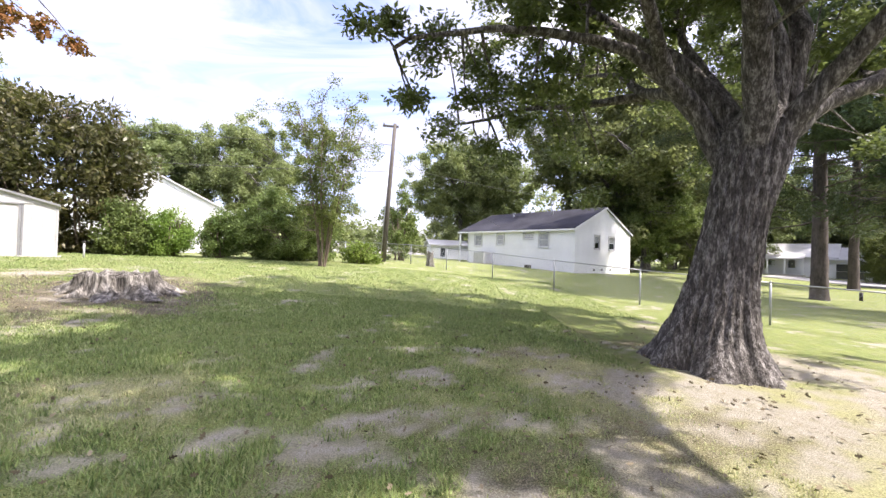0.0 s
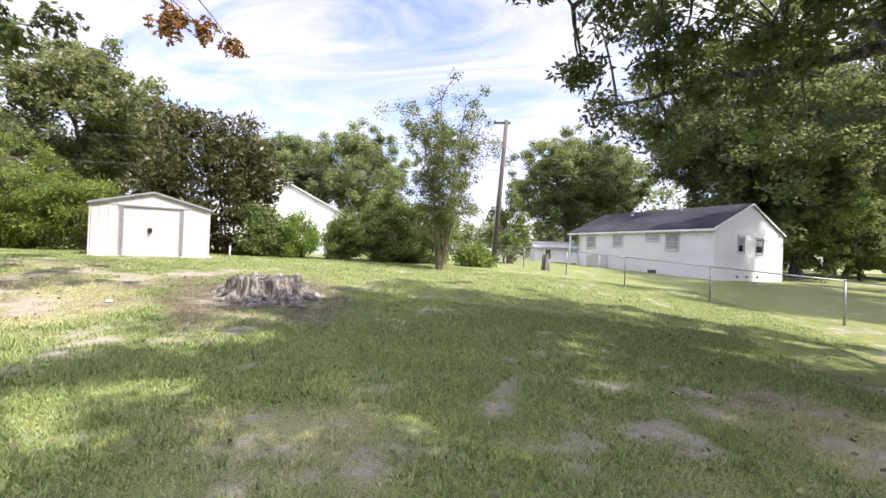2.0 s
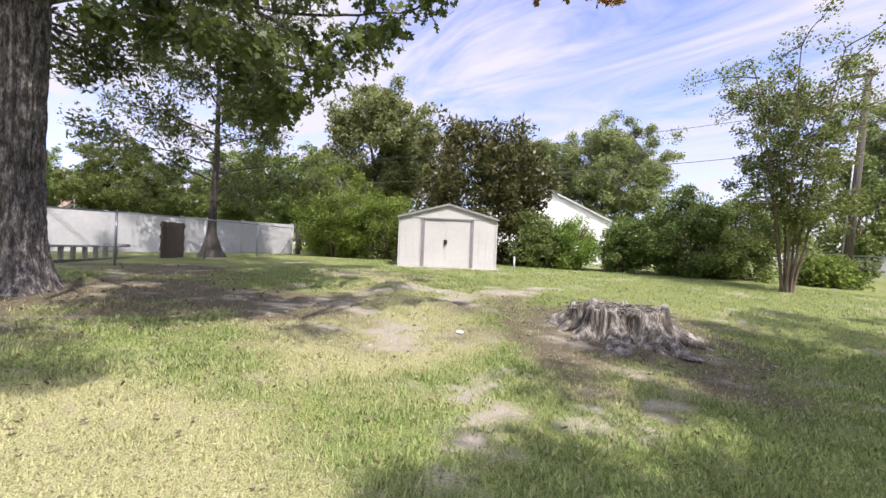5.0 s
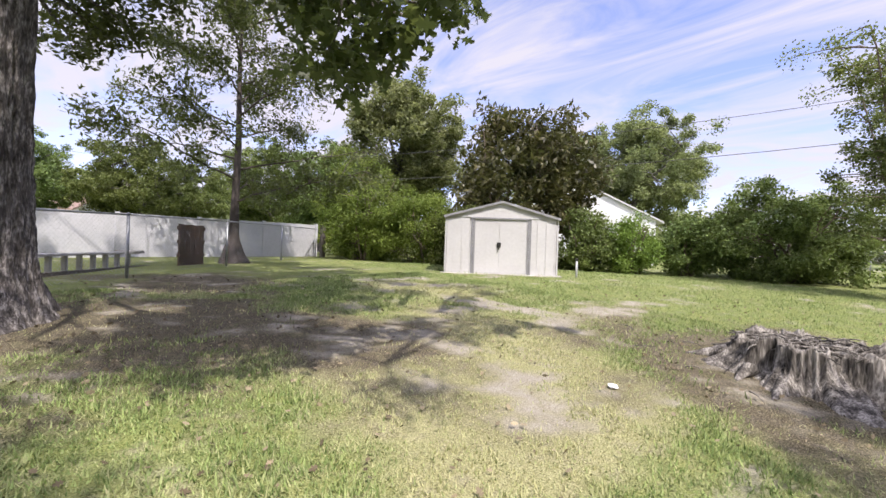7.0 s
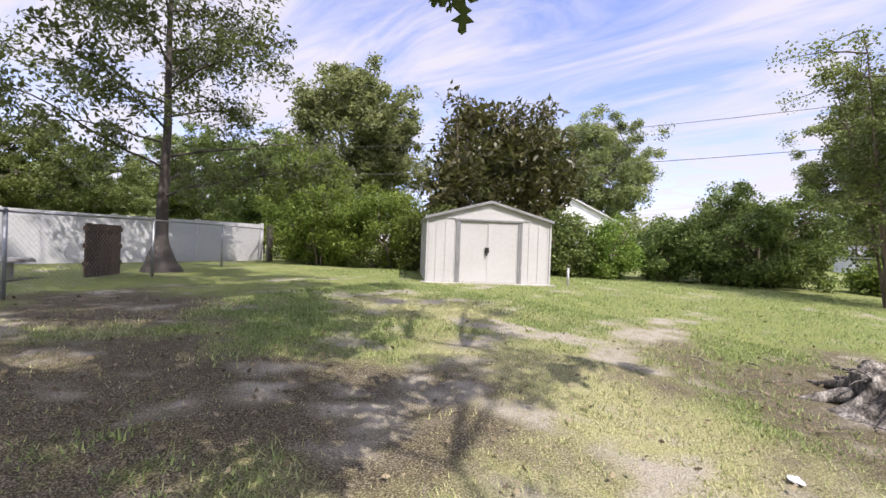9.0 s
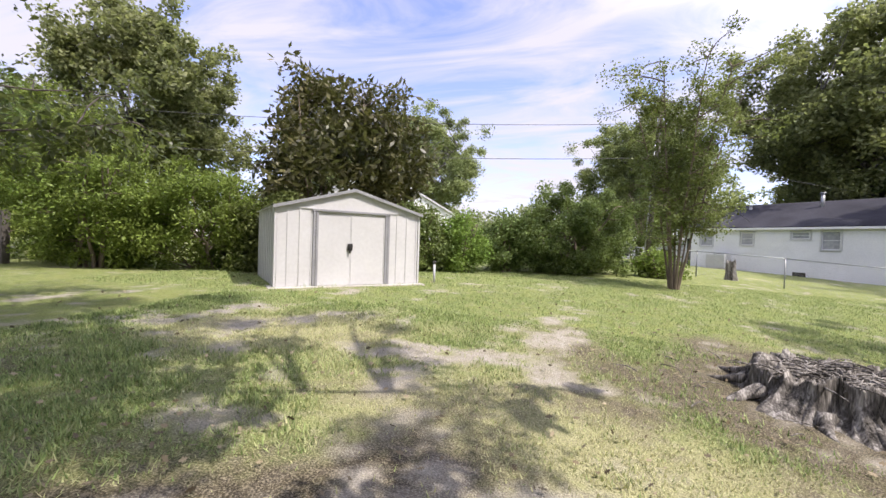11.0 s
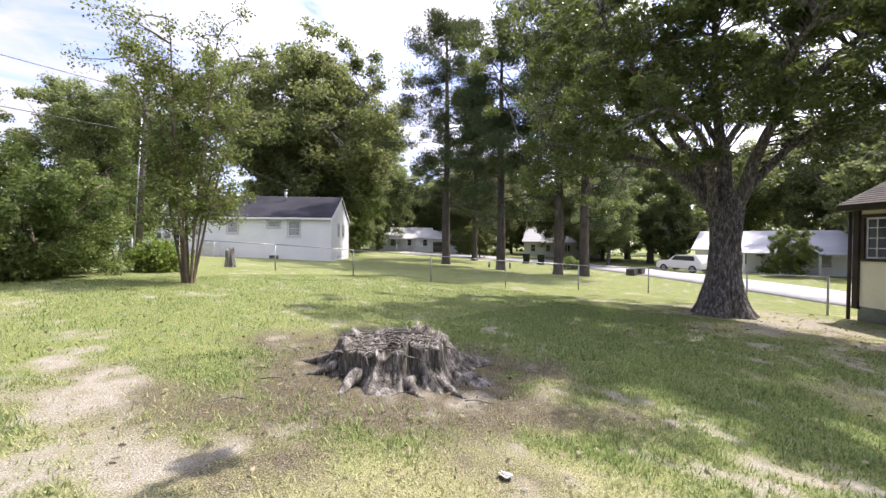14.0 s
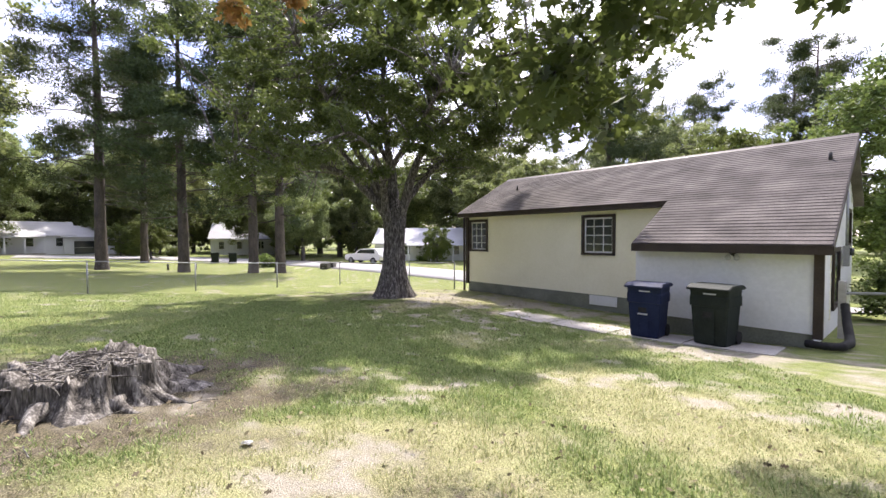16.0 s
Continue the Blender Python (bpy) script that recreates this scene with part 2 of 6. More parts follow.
def box(bm, x0, x1, y0, y1, z0, z1, bevel=0.0):
    r = bmesh.ops.create_cube(bm, size=1.0)["verts"]
    for v in r:
        v.co = Vector(((x0 + x1) / 2 + v.co.x * (x1 - x0), (y0 + y1) / 2 + v.co.y * (y1 - y0), (z0 + z1) / 2 + v.co.z * (z1 - z0)))
    if bevel:
        es = list({e for v in r for e in v.link_edges})
        bmesh.ops.bevel(bm, geom=es, offset=bevel, segments=2, affect="EDGES", profile=0.5)
    return bm


def boxes(*specs, bevel=0.0):
    bm = bmesh.new()
    for s in specs:
        box(bm, *s, bevel=bevel)
    return bm


def prism(bm, poly, axis, a, b):
    """A polygon in the plane across axis ('x' or 'y'), pushed from a to b; poly holds (u, z)."""
    rings = []
    for w in (a, b):
        rings.append([bm.verts.new((w, u, z) if axis == "x" else (u, w, z)) for u, z in poly])
    n = len(poly)
    bm.faces.new(rings[0])
    bm.faces.new(rings[1][::-1])
    for i in range(n):
        bm.faces.new((rings[0][i], rings[1][i], rings[1][(i + 1) % n], rings[0][(i + 1) % n]))
    bmesh.ops.recalc_face_normals(bm, faces=bm.faces)
    return bm


def cyl(bm, p, q, r0, r1=None, sides=10):
    r1 = r0 if r1 is None else r1
    p, q = Vector(p), Vector(q)
    turn = (q - p).to_track_quat("Z", "Y").to_matrix()
    rings = [[bm.verts.new(c + turn @ Vector((r * math.cos(6.2832 * i / sides), r * math.sin(6.2832 * i / sides), 0))) for i in range(sides)] for c, r in ((p, r0), (q, r1))]
    for i in range(sides):
        j = (i + 1) % sides
        bm.faces.new((rings[0][i], rings[0][j], rings[1][j], rings[1][i])).smooth = True
    bm.faces.new(rings[0][::-1])
    bm.faces.new(rings[1])
    return bm


def tubes(lines, sides=8, wob=0.0, rng=None):
    """Verts and quads of tapered tubes; a line is (points (n, 3), radii (n))."""
    V, Fc, base = [], [], 0
    ang = np.arange(sides) * 2 * np.pi / sides
    for pts, rad in lines:
        pts, rad = np.asarray(pts, float), np.asarray(rad, float)
        tan = np.gradient(pts, axis=0)
        tan /= np.linalg.norm(tan, axis=1, keepdims=True) + 1e-9
        ref = np.where(np.abs(tan[:, 2:3]) > 0.9, np.array([[1.0, 0, 0]]), np.array([[0, 0, 1.0]]))
        ref[:] = ref[0]
        a = np.cross(tan, ref)
        a /= np.linalg.norm(a, axis=1, keepdims=True) + 1e-9
        b = np.cross(tan, a)
        rr = rad[:, None] * (1 + (rng.normal(0, wob, (len(pts), sides)) if wob else 0))
        ring = pts[:, None] + rr[..., None] * (np.cos(ang)[None, :, None] * a[:, None] + np.sin(ang)[None, :, None] * b[:, None])
        V.append(ring.reshape(-1, 3))
        n = len(pts)
        i, j = np.meshgrid(np.arange(n - 1), np.arange(sides), indexing="ij")
        k = (j + 1) % sides
        Fc.append(base + np.stack([i * sides + j, i * sides + k, (i + 1) * sides + k, (i + 1) * sides + j], -1).reshape(-1, 4))
        base += n * sides
    return np.concatenate(V), np.concatenate(Fc)


def curve_pts(p, q, n, sag, rng, wob=0.0):
    """A bowed line from p to q."""
    t = np.linspace(0, 1, n)[:, None]
    pts = np.asarray(p) * (1 - t) + np.asarray(q) * t
    pts[:, 2:3] += sag * 4 * t * (1 - t)
    if wob:
        w = rng.normal(0, wob, (n, 3))
        w[0] = 0
        pts += np.cumsum(w, 0) * 0.5 * np.sin(t * np.pi)
    return pts


LEAVES = {
    "rhomb": [(0, 0), (0.32, 0.5), (0, 1), (-0.32, 0.5)],
    "long": [(0, 0), (0.2, 0.45), (0, 1), (-0.2, 0.45)],
    "needle": [(0, 0), (0.09, 0.5), (0, 1), (-0.09, 0.5)],
    "lobed": [(0, 0), (0.08, 0.2), (0.30, 0.30), (0.11, 0.42), (0.42, 0.62), (0.13, 0.68), (0.16, 0.9), (0, 1), (-0.16, 0.9), (-0.13, 0.68), (-0.42, 0.62), (-0.11, 0.42), (-0.30, 0.30), (-0.08, 0.2)],
}


def leaf_mesh(name, pos, size, mat, rng, shape="rhomb", droop=0.3, flat=0.6):
    """Many single leaves at pos, each a small blade of its own."""
    n = len(pos)
    out = np.array(LEAVES[shape])
    k = len(out)
    d = rng.normal(size=(n, 3))
    d[:, 2] = d[:, 2] * flat - droop
    d /= np.linalg.norm(d, axis=1, keepdims=True)
    s = np.cross(d, rng.normal(size=(n, 3)) * 0.7 + np.array([0, 0, 1.0]))
    s /= np.linalg.norm(s, axis=1, keepdims=True) + 1e-9
    L = size * rng.uniform(0.6, 1.3, (n, 1, 1))
    V = pos[:, None] + L * (out[None, :, 0:1] * s[:, None] + out[None, :, 1:2] * d[:, None])
    return mesh_np(name, V.reshape(-1, 3), np.arange(n * k).reshape(n, k), mat)


def clump_points(centres, radii, per, rng, shell=0.45, squash=0.75):
    n = len(centres)
    d = rng.normal(size=(n, per, 3))
    d /= np.linalg.norm(d, axis=2, keepdims=True)
    r = rng.uniform(0, 1, (n, per, 1)) ** shell
    off = d * r * np.asarray(radii)[:, None, None]
    off[..., 2] *= squash
    return (np.asarray(centres)[:, None] + off).reshape(-1, 3)


def envelope(n, centre, rx, ry, rz, rng, inner=0.45, lumps=0.25):
    """Clump centres spread through the outer part of a lumpy crown."""
    d = rng.normal(size=(n, 3))
    d /= np.linalg.norm(d, axis=1, keepdims=True)
    ph = rng.uniform(0, 6.28, 6)
    w = 1 + lumps * (np.sin(3 * np.arctan2(d[:, 1], d[:, 0]) + ph[0]) * 0.5 + np.sin(5 * d[:, 2] + ph[1] + 2 * d[:, 0]) * 0.5 + 0.5 * np.sin(7 * d[:, 0] + ph[2]))
    r = (rng.uniform(inner ** 2, 1, n) ** 0.5) * w
    return np.asarray(centre) + d * r[:, None] * np.array([rx, ry, rz])


# ---- the lay of the land ----
GX = ((5, 3, 4, 0.307), (-5, 6, 3.5, -0.172), (8, 30, 9, 0.089), (-2, 1, 3.5, -0.119), (-12, 11, 4, 0.084))


def land(x, y):
    x, y = np.asarray(x, float), np.asarray(y, float)
    X, Y = x / (1 + np.abs(x) / 40), y / (1 + np.abs(y) / 40)
    z = 0.3 + np.tanh(-0.31088 - 0.09015 * X + 0.03906 * Y + 0.00027 * X * X + 0.00096 * X * Y + 0.00112 * Y * Y)
    for a, b, s, k in GX:
        z = z + k * np.exp(-((x - a) ** 2 + (y - b) ** 2) / (2 * s * s))
    return z


def L(x, y):
    return float(land(x, y))


def vnoise(x, y, scale, seed):
    """Smooth value noise in 0..1."""
    tab = np.random.RandomState(seed).rand(64, 64)
    u, v = np.asarray(x) / scale, np.asarray(y) / scale
    i, j = np.floor(u).astype(int), np.floor(v).astype(int)
    fu, fv = u - i, v - j
    fu, fv = fu * fu * (3 - 2 * fu), fv * fv * (3 - 2 * fv)
    g = lambda a, b: tab[a % 64, b % 64]
    return (g(i, j) * (1 - fu) + g(i + 1, j) * fu) * (1 - fv) + (g(i, j + 1) * (1 - fu) + g(i + 1, j + 1) * fu) * fv


def fbm(x, y, scale, seed):
    return 0.5 * vnoise(x, y, scale, seed) + 0.3 * vnoise(x, y, scale * 0.45, seed + 1) + 0.2 * vnoise(x, y, scale * 0.19, seed + 2)


# bare spots: x, y, half length, half width, turn, strength
BARE = ((-9.65, 7.85, 1.3, 0.46, 48, 1.05), (-8.8, 7.35, 0.5, 0.24, -15, 0.8), (-10.8, 6.6, 0.7, 0.3, 48, 0.75), (-11.5, 5.7, 0.95, 0.5, 35, 0.65), (-8.95, 9.9, 0.5, 0.3, 80, 0.5), (-6.3, 7.8, 1.4, 1.2, 0, 0.2), (3.4, 4.6, 2.4, 1.9, 30, 0.85), (2.2, 2.7, 2.2, 1.3, 10, 0.62),
        (0.6, 3.4, 1.8, 0.7, 20, 0.6), (1.4, 0.0, 5.6, 1.15, 38, 1.0), (-3.6, -0.9, 2.2, 1.1, 38, 1.0), (-5.5, 0.8, 1.5, 0.7, 15, 0.75), (-6.6, 4.0, 1.6, 0.8, 40, 0.4),
        (-0.6, 1.9, 1.2, 0.5, 0, 0.55), (-12.6, 10.6, 2.0, 0.5, 43, 0.4), (-10.4, 4.3, 1.0, 0.35, 10, 0.42), (-12.2, 6.4, 1.5, 0.7, 10, 0.72), (-13.6, 7.5, 1.5, 0.6, 30, 0.55), (-7.9, 5.2, 0.9, 0.4, 30, 0.5), (-6.4, 0.6, 1.7, 0.5, 54, 0.95), (-1.6, 2.6, 0.9, 0.3, 20, 0.5), (0.3, 4.4, 1.3, 0.35, 30, 0.55))
# leaf litter spots; those by the west tree also stand for its dappled shade
LITTER_SHADE = ((1.2, 2.6, 2.2, 1.0, 25, 0.75), (-10.2, 4.2, 2.3, 1.4, 20, 0.85), (-11.6, 3.0, 3.2, 2.2, 20, 1.0), (-14.5, 4.2, 3.5, 2.0, 40, 0.8), (-9.3, 3.3, 1.8, 0.9, 10, 0.7), (-6.4, 7.6, 2.2, 1.9, 0, 1.3), (3.0, 6.6, 2.4, 1.6, 0, 0.7), (-11.4, 6.2, 1.4, 0.6, 10, 0.6))
DRY = ((-8.1, 4.2, 1.7, 2.3, 0, 1.2), (-6.8, 2.2, 1.8, 1.2, 20, 1.3), (-8.2, 3.7, 2.3, 2.0, 0, 1.05), (-7.6, 3.4, 2.4, 1.8, 60, 0.9), (-11.0, 3.5, 3.0, 2.6, 0, 0.6), (2.0, 3.0, 3.5, 3.0, 0, 0.9), (-9.5, 6.5, 3.0, 2.2, 10, 0.5), (-1.0, 1.8, 1.5, 0.8, 0, 0.3), (-6.0, 1.5, 2.5, 1.5, 0, 0.6), (-13.5, 4.0, 3.5, 3.0, 0, 0.5), (-12.3, 6.9, 2.2, 1.6, 0, 0.85), (-5.6, 6.3, 1.5, 0.6, 0, 0.5))


def spots(x, y, table):
    out = np.zeros_like(x)
    for a, b, rx, ry, turn, k in table:
        c, s = math.cos(radians(turn)), math.sin(radians(turn))
        u, v = (c * (x - a) + s * (y - b)) / rx, (-s * (x - a) + c * (y - b)) / ry
        out = np.maximum(out, k * np.exp(-(u * u + v * v) * 0.8))
    return out


def cover(x, y):
    """How bare, how dry and how littered the ground is at a place: 0 to 1 each."""
    n1, n2 = fbm(x, y, 1.1, 5), fbm(x, y, 3.2, 11)
    n3, n4 = fbm(x, y, 0.45, 17), fbm(x, y, 0.17, 23)
    bare = np.clip((spots(x, y, BARE) + (n1 - 0.5) * 1.2 + (n3 - 0.5) * 2.3 + (n4 - 0.5) * 1.3 - 0.42) * 2.1, 0, 1)
    dry = np.clip((spots(x, y, DRY) + (n2 - 0.5) * 1.3 + (n1 - 0.5) * 0.9 - 0.34) * 2.3, 0, 1)
    litter = np.clip((spots(x, y, LITTER_SHADE) + (n1 - 0.5) * 1.2 - 0.32) * 2.2, 0, 1)
    return bare, dry, litter


def stretch_axis(a, b, step, far):
    mid = np.arange(a, b + step / 2, step)
    out, d, p = [], step, 0.0
    while p < far:
        d *= 1.16
        p += d
        out.append(p)
    out = np.array(out)
    return np.concatenate([a - out[::-1], mid, b + out])


def ground_material():
    m = bpy.data.materials.new("lawn")
    m.use_nodes = True
    t = m.node_tree
    b = t.nodes["Principled BSDF"]
    b.inputs["Roughness"].default_value, b.inputs["Specular IOR Level"].default_value = 0.95, 0.1
    tc = t.nodes.new("ShaderNodeTexCoord")

    def noise_at(scale, detail=6.0):
        n = t.nodes.new("ShaderNodeTexNoise")
        n.inputs["Scale"].default_value, n.inputs["Detail"].default_value = scale, detail
        t.links.new(tc.outputs["Object"], n.inputs["Vector"])
        return n.outputs["Fac"]

    def ramp_of(src, *stops):
        r = t.nodes.new("ShaderNodeValToRGB")
        e = r.color_ramp.elements
        e[0].position, e[0].color = stops[0][0], (*stops[0][1], 1)
        e[1].position, e[1].color = stops[-1][0], (*stops[-1][1], 1)
        for pos, c in stops[1:-1]:
            e.new(pos).color = (*c, 1)
        t.links.new(src, r.inputs[0])
        return r.outputs[0]

    def blend(f, a, c):
        x = t.nodes.new("ShaderNodeMixRGB")
        t.links.new(f, x.inputs[0])
        t.links.new(a, x.inputs[1])
        t.links.new(c, x.inputs[2])
        return x.outputs[0]

    def attribute(name):
        a = t.nodes.new("ShaderNodeAttribute")
        a.attribute_name = name
        return a.outputs["Fac"]

    def edge(src, jitter, amount):
        s = t.nodes.new("ShaderNodeMath")
        s.operation = "SUBTRACT"
        t.links.new(jitter, s.inputs[0])
        s.inputs[1].default_value = 0.5
        k = t.nodes.new("ShaderNodeMath")
        k.operation = "MULTIPLY_ADD"
        k.use_clamp = True
        k.inputs[1].default_value = amount
        t.links.new(s.outputs[0], k.inputs[0])
        t.links.new(src, k.inputs[2])
        return k.outputs[0]

    fine, mid, coarse = noise_at(85, 8.0), noise_at(7), noise_at(0.6)
    green = ramp_of(fine, (0.32, (0.080, 0.114, 0.032)), (0.5, (0.21, 0.26, 0.076)), (0.68, (0.36, 0.395, 0.148)))
    green2 = ramp_of(fine, (0.32, (0.11, 0.125, 0.036)), (0.68, (0.35, 0.355, 0.135)))
    straw = ramp_of(fine, (0.30, (0.17, 0.160, 0.080)), (0.5, (0.35, 0.340, 0.175)), (0.70, (0.49, 0.475, 0.265)))
    soil = blend(mid, ramp_of(fine, (0.3, (0.17, 0.150, 0.102)), (0.5, (0.27, 0.245, 0.172)), (0.7, (0.40, 0.37, 0.28))), ramp_of(fine, (0.3, (0.31, 0.278, 0.23)), (0.5, (0.43, 0.395, 0.335)), (0.7, (0.56, 0.525, 0.46))))
    deep = ramp_of(fine, (0.32, (0.076, 0.108, 0.032)), (0.68, (0.285, 0.33, 0.116)))
    tuft = ramp_of(noise_at(3.2), (0.40, (0, 0, 0)), (0.62, (1, 1, 1)))
    base = blend(tuft, deep, blend(coarse, green, green2))
    base = blend(edge(attribute("dry"), mid, 0.9), base, straw)
    # brown litter, its dark and pale tones spread to paint in dappled tree shade
    mould_shade = ramp_of(fine, (0.34, (0.034, 0.028, 0.019)), (0.5, (0.105, 0.088, 0.058)), (0.66, (0.29, 0.252, 0.168)))
    base = blend(edge(attribute("litter"), mid, 1.0), base, mould_shade)
    base = blend(edge(attribute("bare"), mid, 0.8), base, soil)
    t.links.new(base, b.inputs["Base Color"])
    bp = t.nodes.new("ShaderNodeBump")
    bp.inputs["Strength"].default_value, bp.inputs["Distance"].default_value = 0.8, 0.03
    t.links.new(fine, bp.inputs["Height"])
    t.links.new(bp.outputs[0], b.inputs["Normal"])
    return m


gx, gy = stretch_axis(-20, 10, 0.16, 420), stretch_axis(-4, 20, 0.16, 420)
X, Y = np.meshgrid(gx, gy, indexing="ij")
Z = land(X, Y) + 0.03 * (fbm(X, Y, 0.9, 21) - 0.5) * (np.hypot(X + 4, Y - 8) < 30)
bare, dry, litter = cover(X, Y)
nx, ny = X.shape
i, j = np.meshgrid(np.arange(nx - 1), np.arange(ny - 1), indexing="ij")
quads = np.stack([i * ny + j, (i + 1) * ny + j, (i + 1) * ny + j + 1, i * ny + j + 1], -1).reshape(-1, 4)
ground = new("ground", mesh_np("ground", np.stack([X, Y, Z], -1).reshape(-1, 3), quads, ground_material(), True, {"bare": bare.ravel(), "dry": dry.ravel(), "litter": litter.ravel()}))
tagged(ground, "sloping mown lawn with dry straw and bare sandy soil patches", "lawn", kind="structure")


# ---- the street ----
def ribbon(name, edge_a, edge_b, lift_z, mat, n=60):
    def spline(pts, t):
        pts = np.asarray(pts, float)
        u = np.linspace(0, 1, len(pts))
        c = [np.polyfit(u, pts[:, k], min(3, len(pts) - 1)) for k in (0, 1)]
        return np.stack([np.polyval(c[0], t), np.polyval(c[1], t)], -1)
    t = np.linspace(-0.25, 1.0, n)
    a, b = spline(edge_a, t), spline(edge_b, t)
    rows = []
    for w in (0.0, 0.33, 0.67, 1.0):
        p = a * (1 - w) + b * w
        rows.append(np.column_stack([p, land(p[:, 0], p[:, 1]) + lift_z]))
    low = [np.column_stack([r[:, :2], r[:, 2] - 0.3]) for r in (rows[0], rows[-1])]
    R = np.stack([low[0], *rows, low[1]])
    k, m = np.meshgrid(np.arange(len(R) - 1), np.arange(n - 1), indexing="ij")
    f = np.stack([k * n + m, k * n + m + 1, (k + 1) * n + m + 1, (k + 1) * n + m], -1).reshape(-1, 4)
    return new(name, mesh_np(name, R.reshape(-1, 3), f, mat))


tagged(ribbon("road", ((12.6, 0.8), (22.5, 9.3), (31.2, 19.8), (35.2, 32.9), (35.6, 47)), ((19.4, -1.5), (32.0, 10.2), (39.5, 22.5), (43, 37.5), (43, 53)), 0.06, M["asphalt"]), "pale sunlit residential asphalt street curving past the lawns", "road", kind="structure")


# ---- building kit ----
def spans(a, b, cuts):
    """The stretches of a..b that the cuts leave."""
    out, p = [], a
    for c, d in sorted(cuts):
        if c > p:
            out.append((p, min(c, b)))
        p = max(p, d)
    if p < b:
        out.append((p, b))
    return [(c, d) for c, d in out if d - c > 0.01]


def clad_wall(parent, name, s0, s1, z0, z1, y, thick, mat, openings=(), course=0.0, top=None, out=1.0, board="siding_board", turn=None):
    """A wall along x at y (its outer face), with openings (s0, s1, z0, z1) cut through, clad in lapped boards. out: +1 faces +y, -1 faces -y.
    top: for a gable, a function of x that gives the height there."""
    ss = sorted({s0, s1, *[v for o in openings for v in o[:2]]})
    bm = bmesh.new()
    ya, yb = (y - thick, y) if out > 0 else (y, y + thick)
    if top is None:
        zs = sorted({z0, z1, *[v for o in openings for v in o[2:]]})
        for a, b in zip(ss, ss[1:]):
            for c, d in zip(zs, zs[1:]):
                if not any(o[0] <= a and o[1] >= b and o[2] <= c and o[3] >= d for o in openings):
                    box(bm, a, b, ya, yb, c, d)
        bmesh.ops.remove_doubles(bm, verts=bm.verts, dist=1e-4)
    else:
        for a, b in zip(ss, ss[1:]):
            cuts = [(o[2], o[3]) for o in openings if o[0] <= a and o[1] >= b]
            peak = [(s0 + s1) / 2] if a < (s0 + s1) / 2 < b else []
            low = z0
            for c, d in cuts:
                box(bm, a, b, ya, yb, low, c)
                low = d
            prism(bm, [(a, low), (b, low), (b, top(b)), *[(p, top(p)) for p in peak], (a, top(a))], "y", ya, yb)
    w = part(name, bm, mat, parent)
    if turn:
        w.matrix_basis = turn
    if course:
        z = z0
        k = 0
        while z < z1 - 0.02:
            zz = min(z + course, z1)
            lo, hi = s0, s1
            for a, b in spans(lo, hi, [(o[0], o[1]) for o in openings if o[2] < zz - 0.03 and o[3] > z + 0.03]):
                bm = bmesh.new()
                prism(bm, [(y + out * 0.002, z), (y + out * 0.015, z), (y + out * 0.006, zz), (y + out * 0.002, zz)], "x", a, b)
                part(board, bm, mat, w)
            z = zz
            k += 1
    return w


def sash(parent, s0, s1, z0, z1, y, out, cols, rows, frame_mat, bar_mat, trim=0.09, turn=None, pane="glass"):
    """A window in a wall along x: casing, sash bars and panes."""
    win = part("window", boxes((s0, s1, min(y, y + out * 0.035), max(y, y + out * 0.035), z1 - trim, z1), (s0, s1, min(y, y + out * 0.05), max(y, y + out * 0.05), z0, z0 + trim * 0.8),
                               (s0, s0 + trim, min(y, y + out * 0.035), max(y, y + out * 0.035), z0 + trim * 0.8, z1 - trim), (s1 - trim, s1, min(y, y + out * 0.035), max(y, y + out * 0.035), z0 + trim * 0.8, z1 - trim)), frame_mat, parent)
    if turn:
        win.matrix_basis = turn
    a, b, c, d = s0 + trim, s1 - trim, z0 + trim * 0.8, z1 - trim
    yi = y - out * 0.05
    specs = []
    t = 0.022
    for k in range(cols + 1):
        x = a + (b - a) * k / cols
        w = 0.04 if k in (0, cols) else t
        x = min(max(x, a + w / 2), b - w / 2)
        specs.append((x - w / 2, x + w / 2, yi - 0.02, yi + 0.02, c, d))
    bars = boxes(*specs)
    for k in range(rows + 1):
        z = c + (d - c) * k / rows
        w = 0.05 if k in (0, rows) else t
        z = min(max(z, c + w / 2), d - w / 2)
        box(bars, a, b, yi - 0.017, yi + 0.017, z - w / 2, z + w / 2)
    part("sash", bars, bar_mat, win)
    pw, ph = (b - a) / cols, (d - c) / rows
    for k in range(cols):
        for r in range(rows):
            part("pane", boxes((a + pw * k, a + pw * (k + 1), yi - 0.005, yi + 0.003, c + ph * r, c + ph * (r + 1))), M["glass" if pane == "glass" or (pane == "half" and r == 0) else "blind_glass"], win)
    return win


def roof_slab(parent, name, x0, x1, y0, z0, y1, z1, thick, mat):
    """A sloping slab from the eave (y0, z0) to the ridge (y1, z1)."""
    bm = bmesh.new()
    prism(bm, [(y0, z0), (y1, z1), (y1, z1 - thick), (y0, z0 - thick)], "x", x0, x1)
    return part(name, bm, mat, parent)


